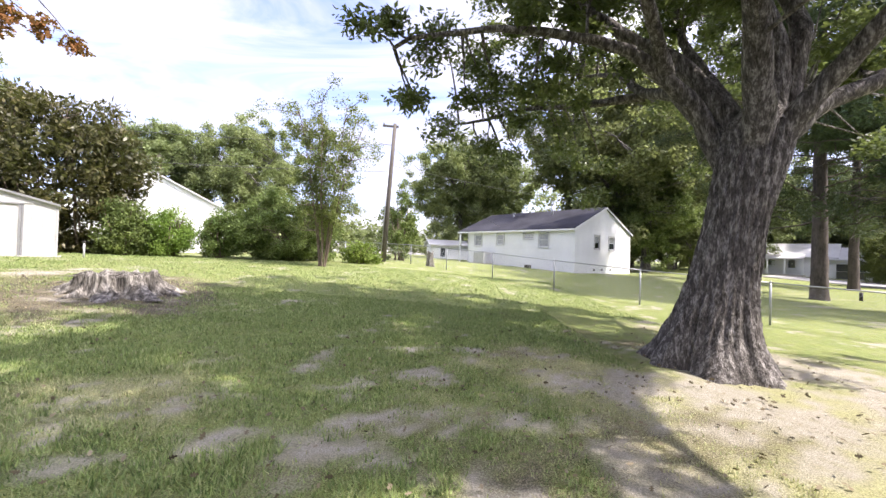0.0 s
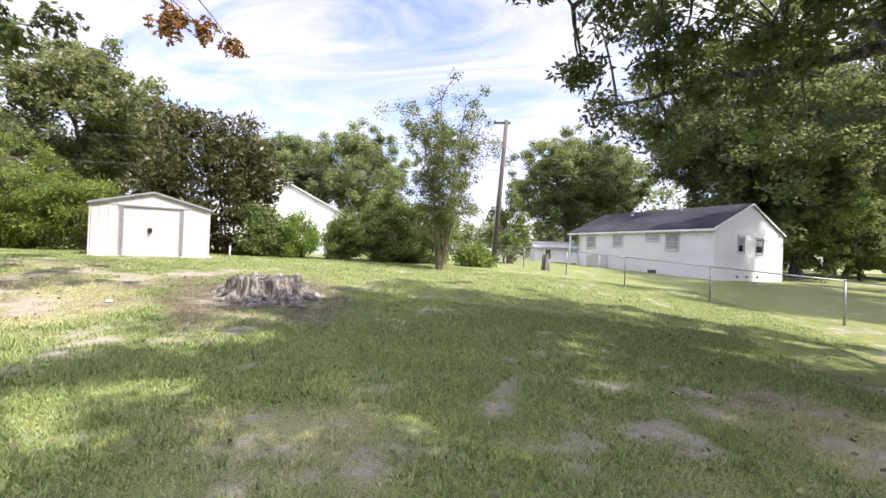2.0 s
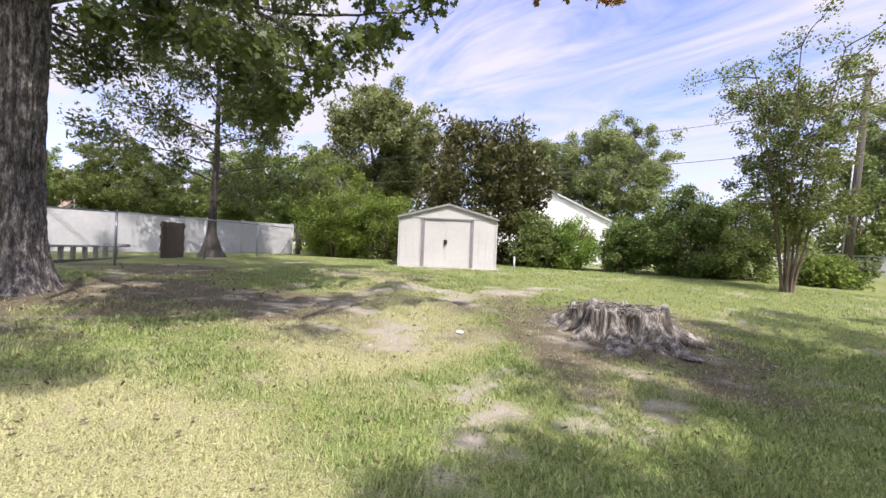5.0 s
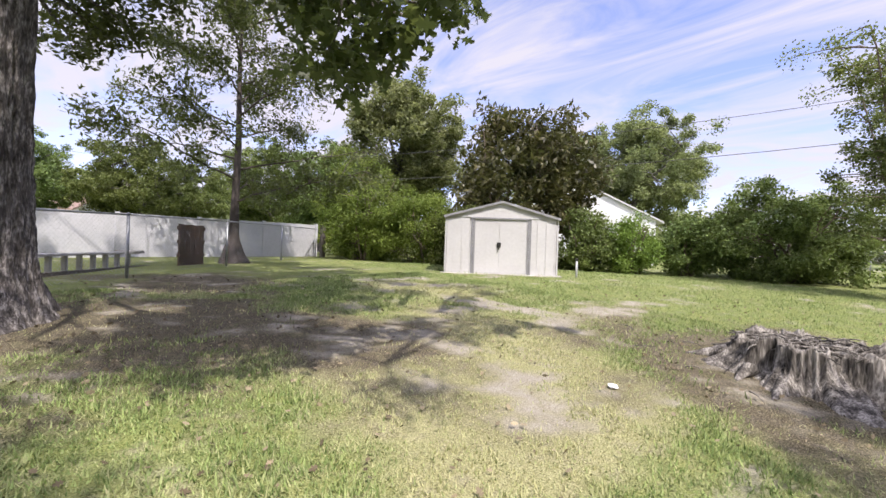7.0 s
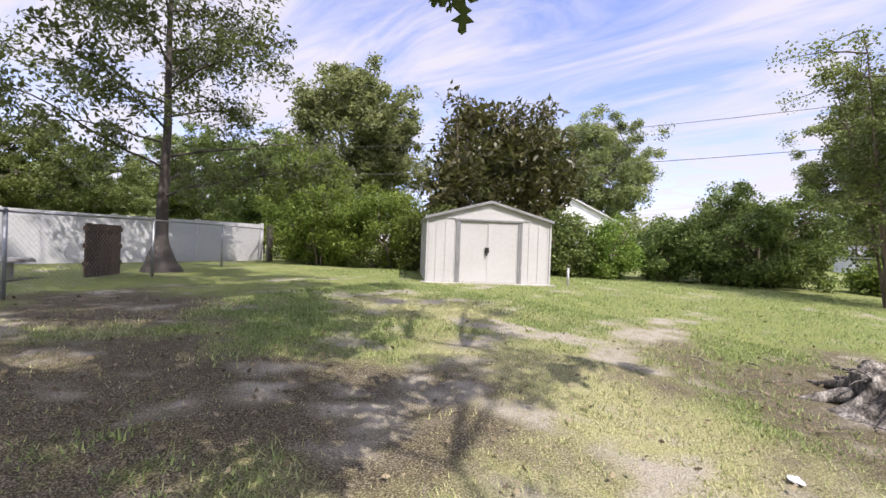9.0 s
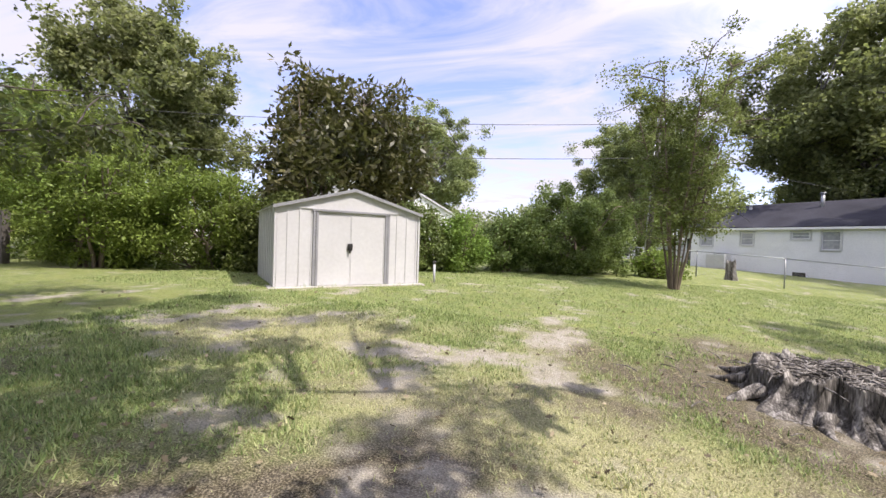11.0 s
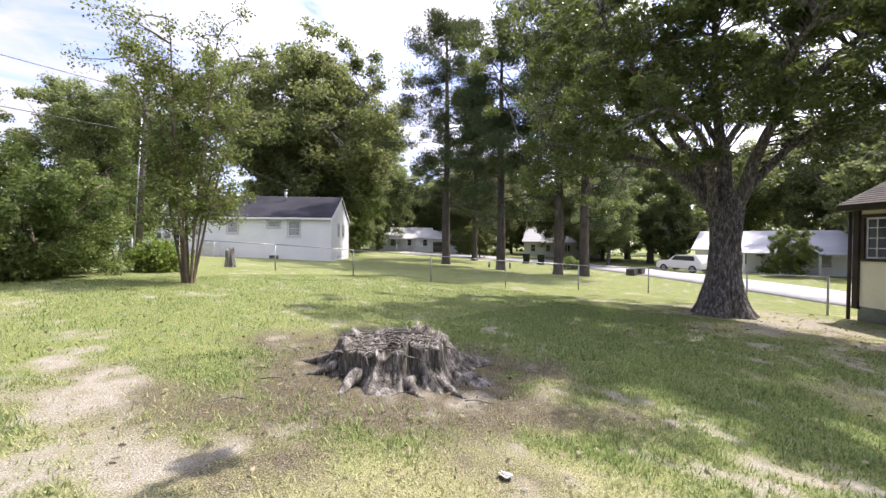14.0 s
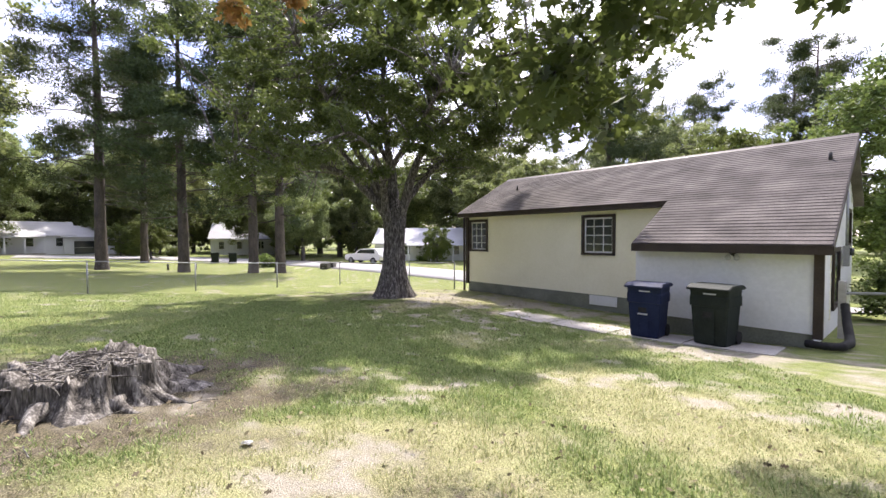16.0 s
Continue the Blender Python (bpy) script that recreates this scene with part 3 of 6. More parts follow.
# ---- the cream house ----
HC = pose(0, 0, 0, 0, 0, 38)
house = thing("house", HC, "cream and white sided bungalow with brown shingle roof and trim", "house")
S0, S1, YM, YE, YB, SE = -4.76, 6.31, -2.09, 0.15, -7.8, -1.55
WIN = [(5.17, 6.17, 1.63, 2.90), (0.01, 1.12, 1.63, 2.90)]
clad_wall(house, "wall", S0, S1, 0.38, 3.10, YM, 0.15, M["cream_paint"], WIN, 0.2)
clad_wall(house, "wing_wall", S0, SE, 0.42, 2.10, YE, 0.15, M["white_siding"], (), 0.2)
bm = bmesh.new()
prism(bm, [(YM + 0.005, 0.4), (YE - 0.155, 0.4), (YE - 0.155, 2.08), (YM + 0.005, 3.05)], "x", SE - 0.15, SE)
part("wing_side", bm, M["cream_paint"], house)
part("foundation", boxes((S0 + 0.04, S1 - 0.04, YM - 0.14, YM - 0.02, -0.9, 0.38), (S1 - 0.16, S1 - 0.04, YB + 0.1, YM - 0.14, -0.9, 0.38)), M["grey_block"], house, "grey painted block foundation")
part("wing_foundation", boxes((S0 + 0.04, SE - 0.04, YE - 0.15, YE - 0.03, -0.6, 0.42), (SE - 0.15, SE - 0.04, YM, YE - 0.15, -0.6, 0.40)), M["grey_block"], house)
part("crawl_vent", boxes((-0.04, 0.85, YM - 0.03, YM + 0.01, 0.06, 0.36)), M["white_siding"], house, "white painted crawl space panel")
for w in WIN:
    sash(house, *w, YM + 0.02, 1, 3, 4, M["brown_trim"], M["white_siding"])
RY, RZ, SLOPE = -4.95, 4.80, 0.507
# end wall on the drive side, with its openings, standing across x
end = bmesh.new()
prism(end, [(YE - 0.16, -0.5), (YE - 0.16, 2.06), (RY, RZ - 0.12), (YB, RZ - 0.12 + SLOPE * (YB - RY)), (YB, -0.5)], "x", S0 + 0.02, S0 + 0.16)
part("end_wall", end, M["white_siding"], house)
for z in np.arange(0.42, 4.4, 0.2):
    hi = min(YE - 0.01, YE - (z - 1.95) / SLOPE) if z > 1.95 else YE - 0.01
    lo = max(YB, YB + (z - 3.2) / SLOPE) if z > 3.2 else YB
    if hi - lo > 0.4:
        bm = bmesh.new()
        prism(bm, [(S0 + 0.018, z), (S0, z), (S0 + 0.012, z + 0.2), (S0 + 0.018, z + 0.2)], "y", lo, hi)
        part("siding_board", bm, M["white_siding"], house)
for y0, y1, z0, z1 in ((-3.6, -2.3, 0.55, 1.95), (-6.6, -5.6, 1.9, 2.95)):
    w = part("side_window", boxes((S0 - 0.05, S0 - 0.005, y0, y1, z0, z0 + 0.1), (S0 - 0.05, S0 - 0.005, y0, y1, z1 - 0.1, z1), (S0 - 0.05, S0 - 0.005, y0, y0 + 0.1, z0 + 0.1, z1 - 0.1), (S0 - 0.05, S0 - 0.005, y1 - 0.1, y1, z0 + 0.1, z1 - 0.1)), M["brown_trim"], house)
    part("pane", boxes((S0 - 0.02, S0 - 0.012, y0 + 0.1, y1 - 0.1, z0 + 0.1, z1 - 0.1)), M["glass"], w)
part("far_end_wall", prism(bmesh.new(), [(YM - 0.15, 0.35), (YM - 0.15, 3.1), (RY, RZ - 0.12), (YB, RZ - 0.12 + SLOPE * (YB - RY)), (YB, 0.35)], "x", S1 - 0.15, S1 - 0.005), M["cream_paint"], house)
part("back_wall", boxes((S0 + 0.16, S1 - 0.15, YB, YB + 0.15, -0.6, 3.1)), M["cream_paint"], house)
for x, y0, z0, z1 in ((S1 - 0.02, YM - 0.03, 0.3, 3.08), (S0 - 0.02, YE - 0.07, 0.35, 2.05)):
    part("corner_board", boxes((x - 0.09, x + 0.05, y0, y0 + 0.12, z0, z1)), M["brown_trim"], house, "dark brown corner board")
# roof
EA, EB = (YM + 0.35, 3.18), (YE + 0.32, 3.18 - SLOPE * (YE + 0.32 - YM - 0.35))
roof_slab(house, "roof", S0 - 0.22, S1 + 0.2, EA[0], EA[1], RY, RZ, 0.10, M["shingle"])
roof_slab(house, "wing_roof", S0 - 0.22, SE - 0.05, EB[0], EB[1], EA[0] - 0.004, EA[1] + 0.002, 0.10, M["shingle"])
roof_slab(house, "roof_back", S0 - 0.22, S1 + 0.2, YB - 0.3, RZ - SLOPE * (RY - YB + 0.3), RY, RZ, 0.10, M["shingle"])
part("ridge_cap", prism(bmesh.new(), [(RY - 0.14, RZ - 0.05), (RY, RZ + 0.035), (RY + 0.14, RZ - 0.05)], "x", S0 - 0.23, S1 + 0.21), M["brown_trim"], house)
rng = np.random.RandomState(3)
row = 0
for q in np.arange(0, RY - EB[0], -0.135):
    y0 = EB[0] + q
    z0 = EB[1] - SLOPE * q
    a, b = (S0 - 0.23, SE - 0.04) if y0 > EA[0] + 0.05 else (S0 - 0.23, S1 + 0.21)
    bm = bmesh.new()
    prism(bm, [(y0 + 0.012, z0 + 0.006), (y0 + 0.010, z0 + 0.021), (y0 - 0.135, z0 + 0.012 + 0.135 * SLOPE), (y0 - 0.135, z0 + 0.006 + 0.135 * SLOPE)], "x", a, b)
    part("shingle_course", bm, M["shingle"], house)
for a, b, (y, z) in ((SE - 0.05, S1 + 0.22, EA), (S0 - 0.24, SE - 0.03, EB)):
    part("fascia", boxes((a, b, y - 0.01, y + 0.03, z - 0.17, z - 0.005)), M["brown_trim"], house)
    part("soffit", boxes((a + 0.02, b - 0.02, y - 0.33, y - 0.012, z - 0.17, z - 0.15)), M["brown_trim"], house)
part("rake_board", prism(bmesh.new(), [(EB[0], EB[1] - 0.01), (RY, RZ - 0.01), (RY, RZ - 0.16), (EB[0], EB[1] - 0.16)], "x", S0 - 0.25, S0 - 0.222), M["brown_trim"], house)
part("rake_board", prism(bmesh.new(), [(EA[0], EA[1] - 0.01), (RY, RZ - 0.01), (RY, RZ - 0.16), (EA[0], EA[1] - 0.16)], "x", S1 + 0.202, S1 + 0.23), M["brown_trim"], house)
part("downpipe", cyl(bmesh.new(), (S1 + 0.1, YM + 0.1, -0.1), (S1 + 0.1, YM + 0.1, 3.0), 0.045), M["brown_trim"], house)
for x, y in ((-4.6, -3.4), (4.9, -3.6)):
    z = 3.18 + SLOPE * (EA[0] - y)
    vent = part("roof_vent", cyl(bmesh.new(), (x, y, z - 0.05), (x, y, z + 0.2), 0.04), M["dark_metal"], house)
lamp = thing("wall_lamp", HC @ pose(-3.5, YE + 0.02, 1.86), "small dark wall lamp with clear bulbs under the eave", "lamp")
bm = bmesh.new()
cyl(bm, (0, 0, 0.03), (0, 0.05, 0.03), 0.06)
cyl(bm, (0, 0.05, 0.03), (-0.04, 0.13, -0.03), 0.02)
part("bracket", bm, M["dark_metal"], lamp)
for k in (-1, 1):
    bm = bmesh.new()
    bmesh.ops.create_uvsphere(bm, u_segments=12, v_segments=8, radius=0.055, matrix=Matrix.Translation((0.075 * k - 0.01, 0.12, -0.07)))
    cyl(bm, (0.06 * k - 0.01, 0.10, 0.0), (0.072 * k - 0.01, 0.12, -0.05), 0.03)
    part("bulb", bm, M["pale_mark"], lamp, "clear flood bulb")


def ground_slab(name, m, pts, lift_z, mat, label):
    """A thin slab that follows the ground; pts in the frame of m."""
    bm = bmesh.new()
    top = []
    for x, y in pts:
        p = m @ Vector((x, y, 0))
        top.append(bm.verts.new((p.x, p.y, L(p.x, p.y) + lift_z)))
    f = bm.faces.new(top)
    g = bmesh.ops.extrude_face_region(bm, geom=[f])
    for v in g["geom"]:
        if isinstance(v, bmesh.types.BMVert):
            v.co.z -= 0.12
    bmesh.ops.recalc_face_normals(bm, faces=bm.faces)
    return tagged(part(name, bm, mat, None), label, "path", kind="structure")


for k, (a, b) in enumerate(((-4.4, -3.0), (-2.95, -1.5), (-1.45, 0.1), (0.15, 1.7))):
    ground_slab("pavement", HC, ((a, 0.42), (b, 0.45), (b, 1.42), (a, 1.48)), 0.018, M["concrete"], "weathered concrete path slab beside the house wall")


# ---- wheeled bins ----
def wheeled_bin(m, mat, label, w, d, h, mark):
    t = thing("wheelie_bin", m, label, "bin", "bins by the house")
    bm = bmesh.new()
    levels = ((0.0, 0.80), (0.04, 0.83), (0.62, 0.94), (0.63, 1.0), (0.78, 1.0), (0.80, 0.97), (0.90, 1.0))
    rings = []
    for z, k in levels:
        x, y = w / 2 * k, d / 2 * k
        r = 0.05
        ring = []
        for sx, sy, a0 in ((1, 1, 0), (-1, 1, 90), (-1, -1, 180), (1, -1, 270)):
            for a in (0, 45, 90):
                an = radians(a0 + a)
                ring.append(bm.verts.new((sx * (x - r) + r * math.cos(an), sy * (y - r) + r * math.sin(an), z * h + 0.02)))
        rings.append(ring)
    for a, b in zip(rings, rings[1:]):
        for i in range(12):
            bm.faces.new((a[i], a[(i + 1) % 12], b[(i + 1) % 12], b[i]))
    bm.faces.new(rings[0][::-1])
    bm.faces.new(rings[-1])
    part("body", bm, mat, t)
    bm = bmesh.new()
    prism(bm, [(-d / 2 - 0.05, 0.91 * h), (d / 2 + 0.05, 0.905 * h), (d / 2 + 0.06, 0.945 * h), (d / 2 - 0.1, 0.995 * h), (-d / 2 + 0.05, 0.985 * h), (-d / 2 - 0.05, 0.95 * h)], "x", -w / 2 - 0.03, w / 2 + 0.03)
    bmesh.ops.bevel(bm, geom=list(bm.edges), offset=0.012, segments=2, affect="EDGES")
    part("lid", bm, mat, t)
    part("handle", cyl(bmesh.new(), (-w / 2 + 0.06, -d / 2 - 0.09, 0.93 * h), (w / 2 - 0.06, -d / 2 - 0.09, 0.93 * h), 0.018), mat, t)
    part("front_panel", boxes((-w * 0.16, w * 0.10, d / 2 * 0.90, d / 2 * 0.955, 0.05 * h, 0.80 * h), bevel=0.01), mat, t)
    part("catch_bar", boxes((-w * 0.13, w * 0.16, d / 2 * 0.9, d / 2 * 0.99, 0.43 * h, 0.455 * h), bevel=0.005), M["pale_mark"] if mark else mat, t)
    # raised dark block in place of a shaded hollow above the bar
    part("recess", boxes((-w * 0.10, w * 0.14, d / 2 * 0.9, d / 2 * 0.962, 0.47 * h, 0.56 * h)), M["rubber"], t)
    part("label_plate", boxes((-w * 0.2, w * 0.12, d / 2 * 0.99, d / 2 * 1.006, 0.845 * h, 0.865 * h)), M["pale_mark"], t, "pale unreadable lettering")
    if mark:
        part("side_mark", boxes((w / 2 * 1.0, w / 2 * 1.006, -0.10, 0.06, 0.66 * h, 0.79 * h)), M["pale_mark"], t, "pale round emblem")
    for k in (-1, 1):
        part("wheel", cyl(bmesh.new(), (k * w * 0.46, -d * 0.42, 0.125), (k * w * 0.36, -d * 0.42, 0.125), 0.125, sides=16), M["rubber"], t)
    return t


for (s, c, turn), mat, lab, mk in (((-2.2, 1.05, 4), M["blue_plastic"], "dark blue plastic wheelie bin with closed lid", True), ((-3.42, 1.0, -6), M["green_plastic"], "dark green plastic wheelie bin with closed lid", False)):
    p = HC @ Vector((s, c, 0))
    wheeled_bin(pose(p.x, p.y, L(p.x, p.y) + 0.02, 0, 0, 38 + turn), mat, lab, 0.67, 0.70, 1.16, mk)


# ---- the garden shed ----
SH = pose(-14.03, 10.19, 1.10, 0, 0, 43)
shed = thing("garden_shed", SH, "white metal garden shed with grey trim and closed sliding doors", "shed")
SW, SD, SHH, SP = 3.08, 2.45, 1.60, 2.02
part("base_slab", boxes((-0.12, SW + 0.12, -0.16, SD + 0.1, -0.35, 0.03), bevel=0.01), M["concrete"], shed, "thin concrete base slab")


def ribbed(a, b, z0, z1, axis, at, out, ribs, mat, name):
    """A steel panel with folded ribs."""
    w = (b - a) / ribs
    lo, hi = sorted((at, at - out * 0.01))
    sheet = part(name, box(bmesh.new(), *((a, b, lo, hi) if axis == "x" else (lo, hi, a, b)), z0, z1), mat, shed)
    for k in range(ribs):
        r0, r1 = sorted((at + out * 0.0005, at + out * 0.012))
        u0, u1 = a + w * (k + 0.80), a + w * (k + 0.94)
        part("rib", box(bmesh.new(), *((u0, u1, r0, r1) if axis == "x" else (r0, r1, u0, u1)), z0, z1), mat, sheet)
    return sheet


D0, D1 = 0.745, 2.25
ribbed(0.03, D0 - 0.03, 0.03, SHH, "x", 0, -1, 3, M["white_steel"], "front_panel")
ribbed(D1 + 0.08, SW - 0.03, 0.03, SHH, "x", 0, -1, 3, M["white_steel"], "front_panel")
ribbed(0.0, SD, 0.03, SHH, "y", 0, -1, 9, M["white_steel"], "side_panel")
ribbed(0.0, SD, 0.03, SHH, "y", SW, 1, 9, M["white_steel"], "side_panel")
part("back_panel", boxes((0, SW, SD - 0.01, SD, 0.03, SHH)), M["white_steel"], shed)
part("gable", prism(bmesh.new(), [(0.0, SHH), (SW, SHH), (SW / 2, SP - 0.03)], "y", -0.012, 0.0), M["white_steel"], shed)
part("gable_back", prism(bmesh.new(), [(0.0, SHH), (SW, SHH), (SW / 2, SP - 0.03)], "y", SD - 0.01, SD), M["white_steel"], shed)
for x in (D0 - 0.04, D1 + 0.0):
    part("door_post", boxes((x, x + 0.048, -0.035, 0.0, 0.03, SHH - 0.06), (x + 0.058, x + 0.105, -0.030, 0.0, 0.03, SHH - 0.06)), M["grey_steel"], shed, "grey steel door post")
part("door_track", boxes((D0 - 0.06, D1 + 0.10, -0.045, -0.012, SHH - 0.06, SHH - 0.02)), M["grey_steel"], shed, "grey door track")
part("eave_trim", boxes((-0.01, SW + 0.01, -0.022, -0.013, SHH - 0.018, SHH)), M["white_steel"], shed)
for a, b, y in ((D0 + 0.05, (D0 + D1) / 2 + 0.01, 0.012), ((D0 + D1) / 2 + 0.0, D1, 0.004)):
    door = part("door", boxes((a, b, y - 0.012, y, 0.04, SHH - 0.06)), M["white_steel"], shed)
    for x in (a, b - 0.03):
        part("door_stile", boxes((x, x + 0.03, y - 0.018, y - 0.0125, 0.04, SHH - 0.06)), M["white_steel"], door)
part("door_handle", boxes(((D0 + D1) / 2 - 0.08, (D0 + D1) / 2 + 0.03, -0.03, -0.015, 0.76, 0.90), ((D0 + D1) / 2 - 0.05, (D0 + D1) / 2 - 0.02, -0.06, -0.03, 0.70, 0.86), bevel=0.006), M["dark_metal"], shed, "dark latch with padlock")
for a, b in ((-0.06, SW / 2), (SW + 0.06, SW / 2)):
    za = SHH - 0.02
    bm = bmesh.new()
    prism(bm, [(a, za), (b, SP), (b, SP + 0.02), (a, za + 0.02)], "y", -0.06, SD + 0.06)
    part("roof_panel", bm, M["white_steel"], shed)
    bm = bmesh.new()
    prism(bm, [(a, za - 0.035), (b, SP - 0.035), (b, SP + 0.03), (a, za + 0.03)], "y", -0.085, -0.062)
    part("roof_edge", bm, M["grey_steel"], shed, "dark grey roof edge trim")
for x in (0.0, SW):
    part("corner_trim", boxes((x - 0.02, x + 0.02, -0.02, 0.012, 0.03, SHH)), M["white_steel"], shed)
pipe = thing("vent_pipe", pose(-11.55, 13.0, L(-11.55, 13.0)), "short white plastic pipe standing in the lawn", "pipe")
part("tube", cyl(bmesh.new(), (0, 0, -0.1), (0, 0, 0.48), 0.03), M["vinyl_white"], pipe)
part("cap", cyl(bmesh.new(), (0, 0, 0.47), (0, 0, 0.53), 0.045), M["dark_metal"], pipe)


# ---- the neighbour's white house ----
NH = pose(9.4, 29.3, 0, 0, 0, 42)
white_house = thing("house", NH, "white sided house with a dark shingle gable roof", "house")
NW, NL = 8.9, 11.7
nwin = [(2.67, 3.61, 2.27, 3.42), (4.96, 6.08, 2.27, 3.42)]
ntop = lambda x: 3.72 + (1.80 if x == NW / 2 else 1.80 * (1 - abs(x - NW / 2) / (NW / 2)))
clad_wall(white_house, "gable_wall", 0.0, NW, -0.4, 3.72, 0.0, 0.2, M["white_siding"], nwin, 0.22, ntop, -1)
for w in nwin:
    sash(white_house, w[0], w[1], w[2], w[3], -0.02, -1, 1, 2, M["pale_mark"], M["white_siding"], 0.08, None, "half")
for x in (2.6, 3.8, 5.2):
    part("crawl_vent", boxes((x, x + 0.28, -0.03, -0.021, 0.65, 0.8)), M["dark_metal"], white_house)
# the long wall runs back along local y at x = 0
Q = pose(0, 0, 0, 0, 0, 90)
lw = [(2.15, 3.15, 2.3, 3.55), (3.55, 4.6, 2.93, 3.52), (6.5, 7.4, 2.5, 3.5), (9.0, 10.0, 2.4, 3.5)]
clad_wall(white_house, "long_wall", 0.2, 10.6, -0.4, 3.68, 0.0, 0.2, M["white_siding"], lw, 0.22, turn=Q)
for w in lw:
    sash(white_house, *w, 0.02, 1, 1, 2, M["pale_mark"], M["white_siding"], 0.08, turn=Q, pane="blind")
part("crawl_vent", boxes((-0.03, -0.021, 3.75, 4.4, 0.62, 0.95)), M["dark_metal"], white_house)
part("back_walls", boxes((NW - 0.2, NW, 0.2, NL, -0.6, 3.7), (0.9, NW - 0.2, NL - 0.2, NL, -0.6, 3.7), (0.9, 1.1, 10.6, NL - 0.2, -0.6, 3.7), (0.2, 0.9, 10.4, 10.6, -0.4, 3.6)), M["white_siding"], white_house)
for a, b in ((-0.2, NW / 2), (NW + 0.2, NW / 2)):
    za = 3.72 - 0.2 * 1.8 / (NW / 2)
    part("roof", prism(bmesh.new(), [(a, za), (b, 5.56), (b, 5.68), (a, za + 0.12)], "y", -0.1, NL + 0.2), M["dark_shingle"], white_house, "dark shingle roof slope")
    part("rake_board", prism(bmesh.new(), [(a, za - 0.05), (b, 5.51), (b, 5.66), (a, za + 0.10)], "y", -0.125, -0.102), M["white_siding"], white_house)
part("gutter", boxes((-0.27, -0.202, -0.1, NL + 0.2, 3.57, 3.70)), M["white_siding"], white_house)
for y, h, r in ((4.2, 1.05, 0.11), (8.3, 0.5, 0.1)):
    bm = cyl(bmesh.new(), (3.4, y, 4.9), (3.4, y, 5.0 + h), r)
    cyl(bm, (3.4, y, 5.0 + h), (3.4, y, 5.08 + h), r * 1.5)
    part("flue", bm, M["galvanised"], white_house, "grey metal flue pipe")
for y in (NL - 0.15,):
    part("porch_post", boxes((-0.25, -0.13, y, y + 0.12, 0.3, 3.5)), M["white_siding"], white_house)
part("porch_door", boxes((0.86, 0.895, 10.7, 11.4, 0.9, 3.0)), M["glass"], white_house, "dark porch door")


unit_at = NH @ Vector((-0.75, 8.3, 0))
unit = thing("air_conditioner", pose(unit_at.x, unit_at.y, L(unit_at.x, unit_at.y), 0, 0, 42), "pale grey outdoor air conditioner standing by the house wall", "air conditioner")
part("casing", boxes((-0.45, 0.45, -0.6, 0.6, 0.08, 1.0), bevel=0.03), M["vinyl_white"], unit)
part("plinth", boxes((-0.55, 0.55, -0.7, 0.7, -0.2, 0.078)), M["concrete"], unit)
for k in range(9):
    part("louvre", boxes((-0.475, -0.453, -0.52, 0.52, 0.18 + k * 0.085, 0.22 + k * 0.085)), M["pale_mark"], unit)
part("fan_guard", cyl(bmesh.new(), (0, 0, 1.002), (0, 0, 1.03), 0.33, sides=20), M["dark_metal"], unit)


# ---- plain houses further off ----
def far_house(m, w, d, eave, ridge, wall, roof, label, windows=(), porch=False):
    """A small gabled house; its front runs along local x at y = 0, facing -y."""
    h = thing("house", m, label, "house")
    cuts = [(x, x + ww, z, z + hh) for x, ww, z, hh in windows]
    clad_wall(h, "wall", 0.0, w, -1.5, eave, 0.0, 0.2, wall, cuts, 0.0, None, -1)
    for a in (0.0, w - 0.2):
        part("gable_wall", prism(bmesh.new(), [(0.2, -1.5), (d, -1.5), (d, eave), (d / 2, ridge - 0.1), (0.2, eave)], "x", a, a + 0.2), wall, h)
    part("back_wall", boxes((0.2, w - 0.2, d - 0.2, d, -1.5, eave)), wall, h)
    k = (ridge - eave) / (d / 2)
    for a, b in ((-0.4, d / 2), (d + 0.4, d / 2)):
        part("roof", prism(bmesh.new(), [(a, eave - 0.4 * k), (b, ridge), (b, ridge + 0.12), (a, eave - 0.4 * k + 0.12)], "x", -0.3, w + 0.3), roof, h)
    for c in cuts:
        sash(h, *c, -0.02, -1, 1, 2, M["white_siding"], M["white_siding"], 0.08)
    if porch:
        part("porch_roof", prism(bmesh.new(), [(-1.9, eave - 0.35), (0.0, eave + 0.25), (0.0, eave + 0.35), (-1.9, eave - 0.25)], "x", w * 0.25, w * 0.75), roof, h)
        part("porch_floor", boxes((w * 0.25, w * 0.75, -1.9, 0.0, -0.3, 0.25)), M["concrete"], h)
        for x in np.linspace(w * 0.26, w * 0.74, 4):
            part("porch_post", boxes((x - 0.08, x + 0.08, -1.8, -1.64, 0.25, eave - 0.25)), M["white_siding"], h)
    return h


FW = [(1.0, 0.9, 1.0, 1.3), (3.4, 0.9, 1.0, 1.3), (6.4, 0.9, 1.0, 1.3), (9.2, 0.9, 1.0, 1.3)]
far_house(pose(40.5, 58.5, L(41, 58) - 0.2, 0, 0, -47), 11.0, 7.5, 2.6, 4.3, M["white_siding"], M["pale_shingle"], "white bungalow with pale roof across the street", FW, True)
far_house(pose(47.2, 51.0, L(48, 51) - 0.2, 0, 0, -47), 5.5, 6.5, 2.6, 4.0, M["white_siding"], M["pale_shingle"], "white garage wing with pale roof across the street", [(0.9, 2.8, 0.1, 2.0)])
far_house(pose(52.0, 34.5, L(52, 34) - 0.3, 0, 0, -75), 12.0, 8.0, 2.8, 5.2, M["white_siding"], M["pale_shingle"], "white house half hidden behind trees across the street", FW, True)
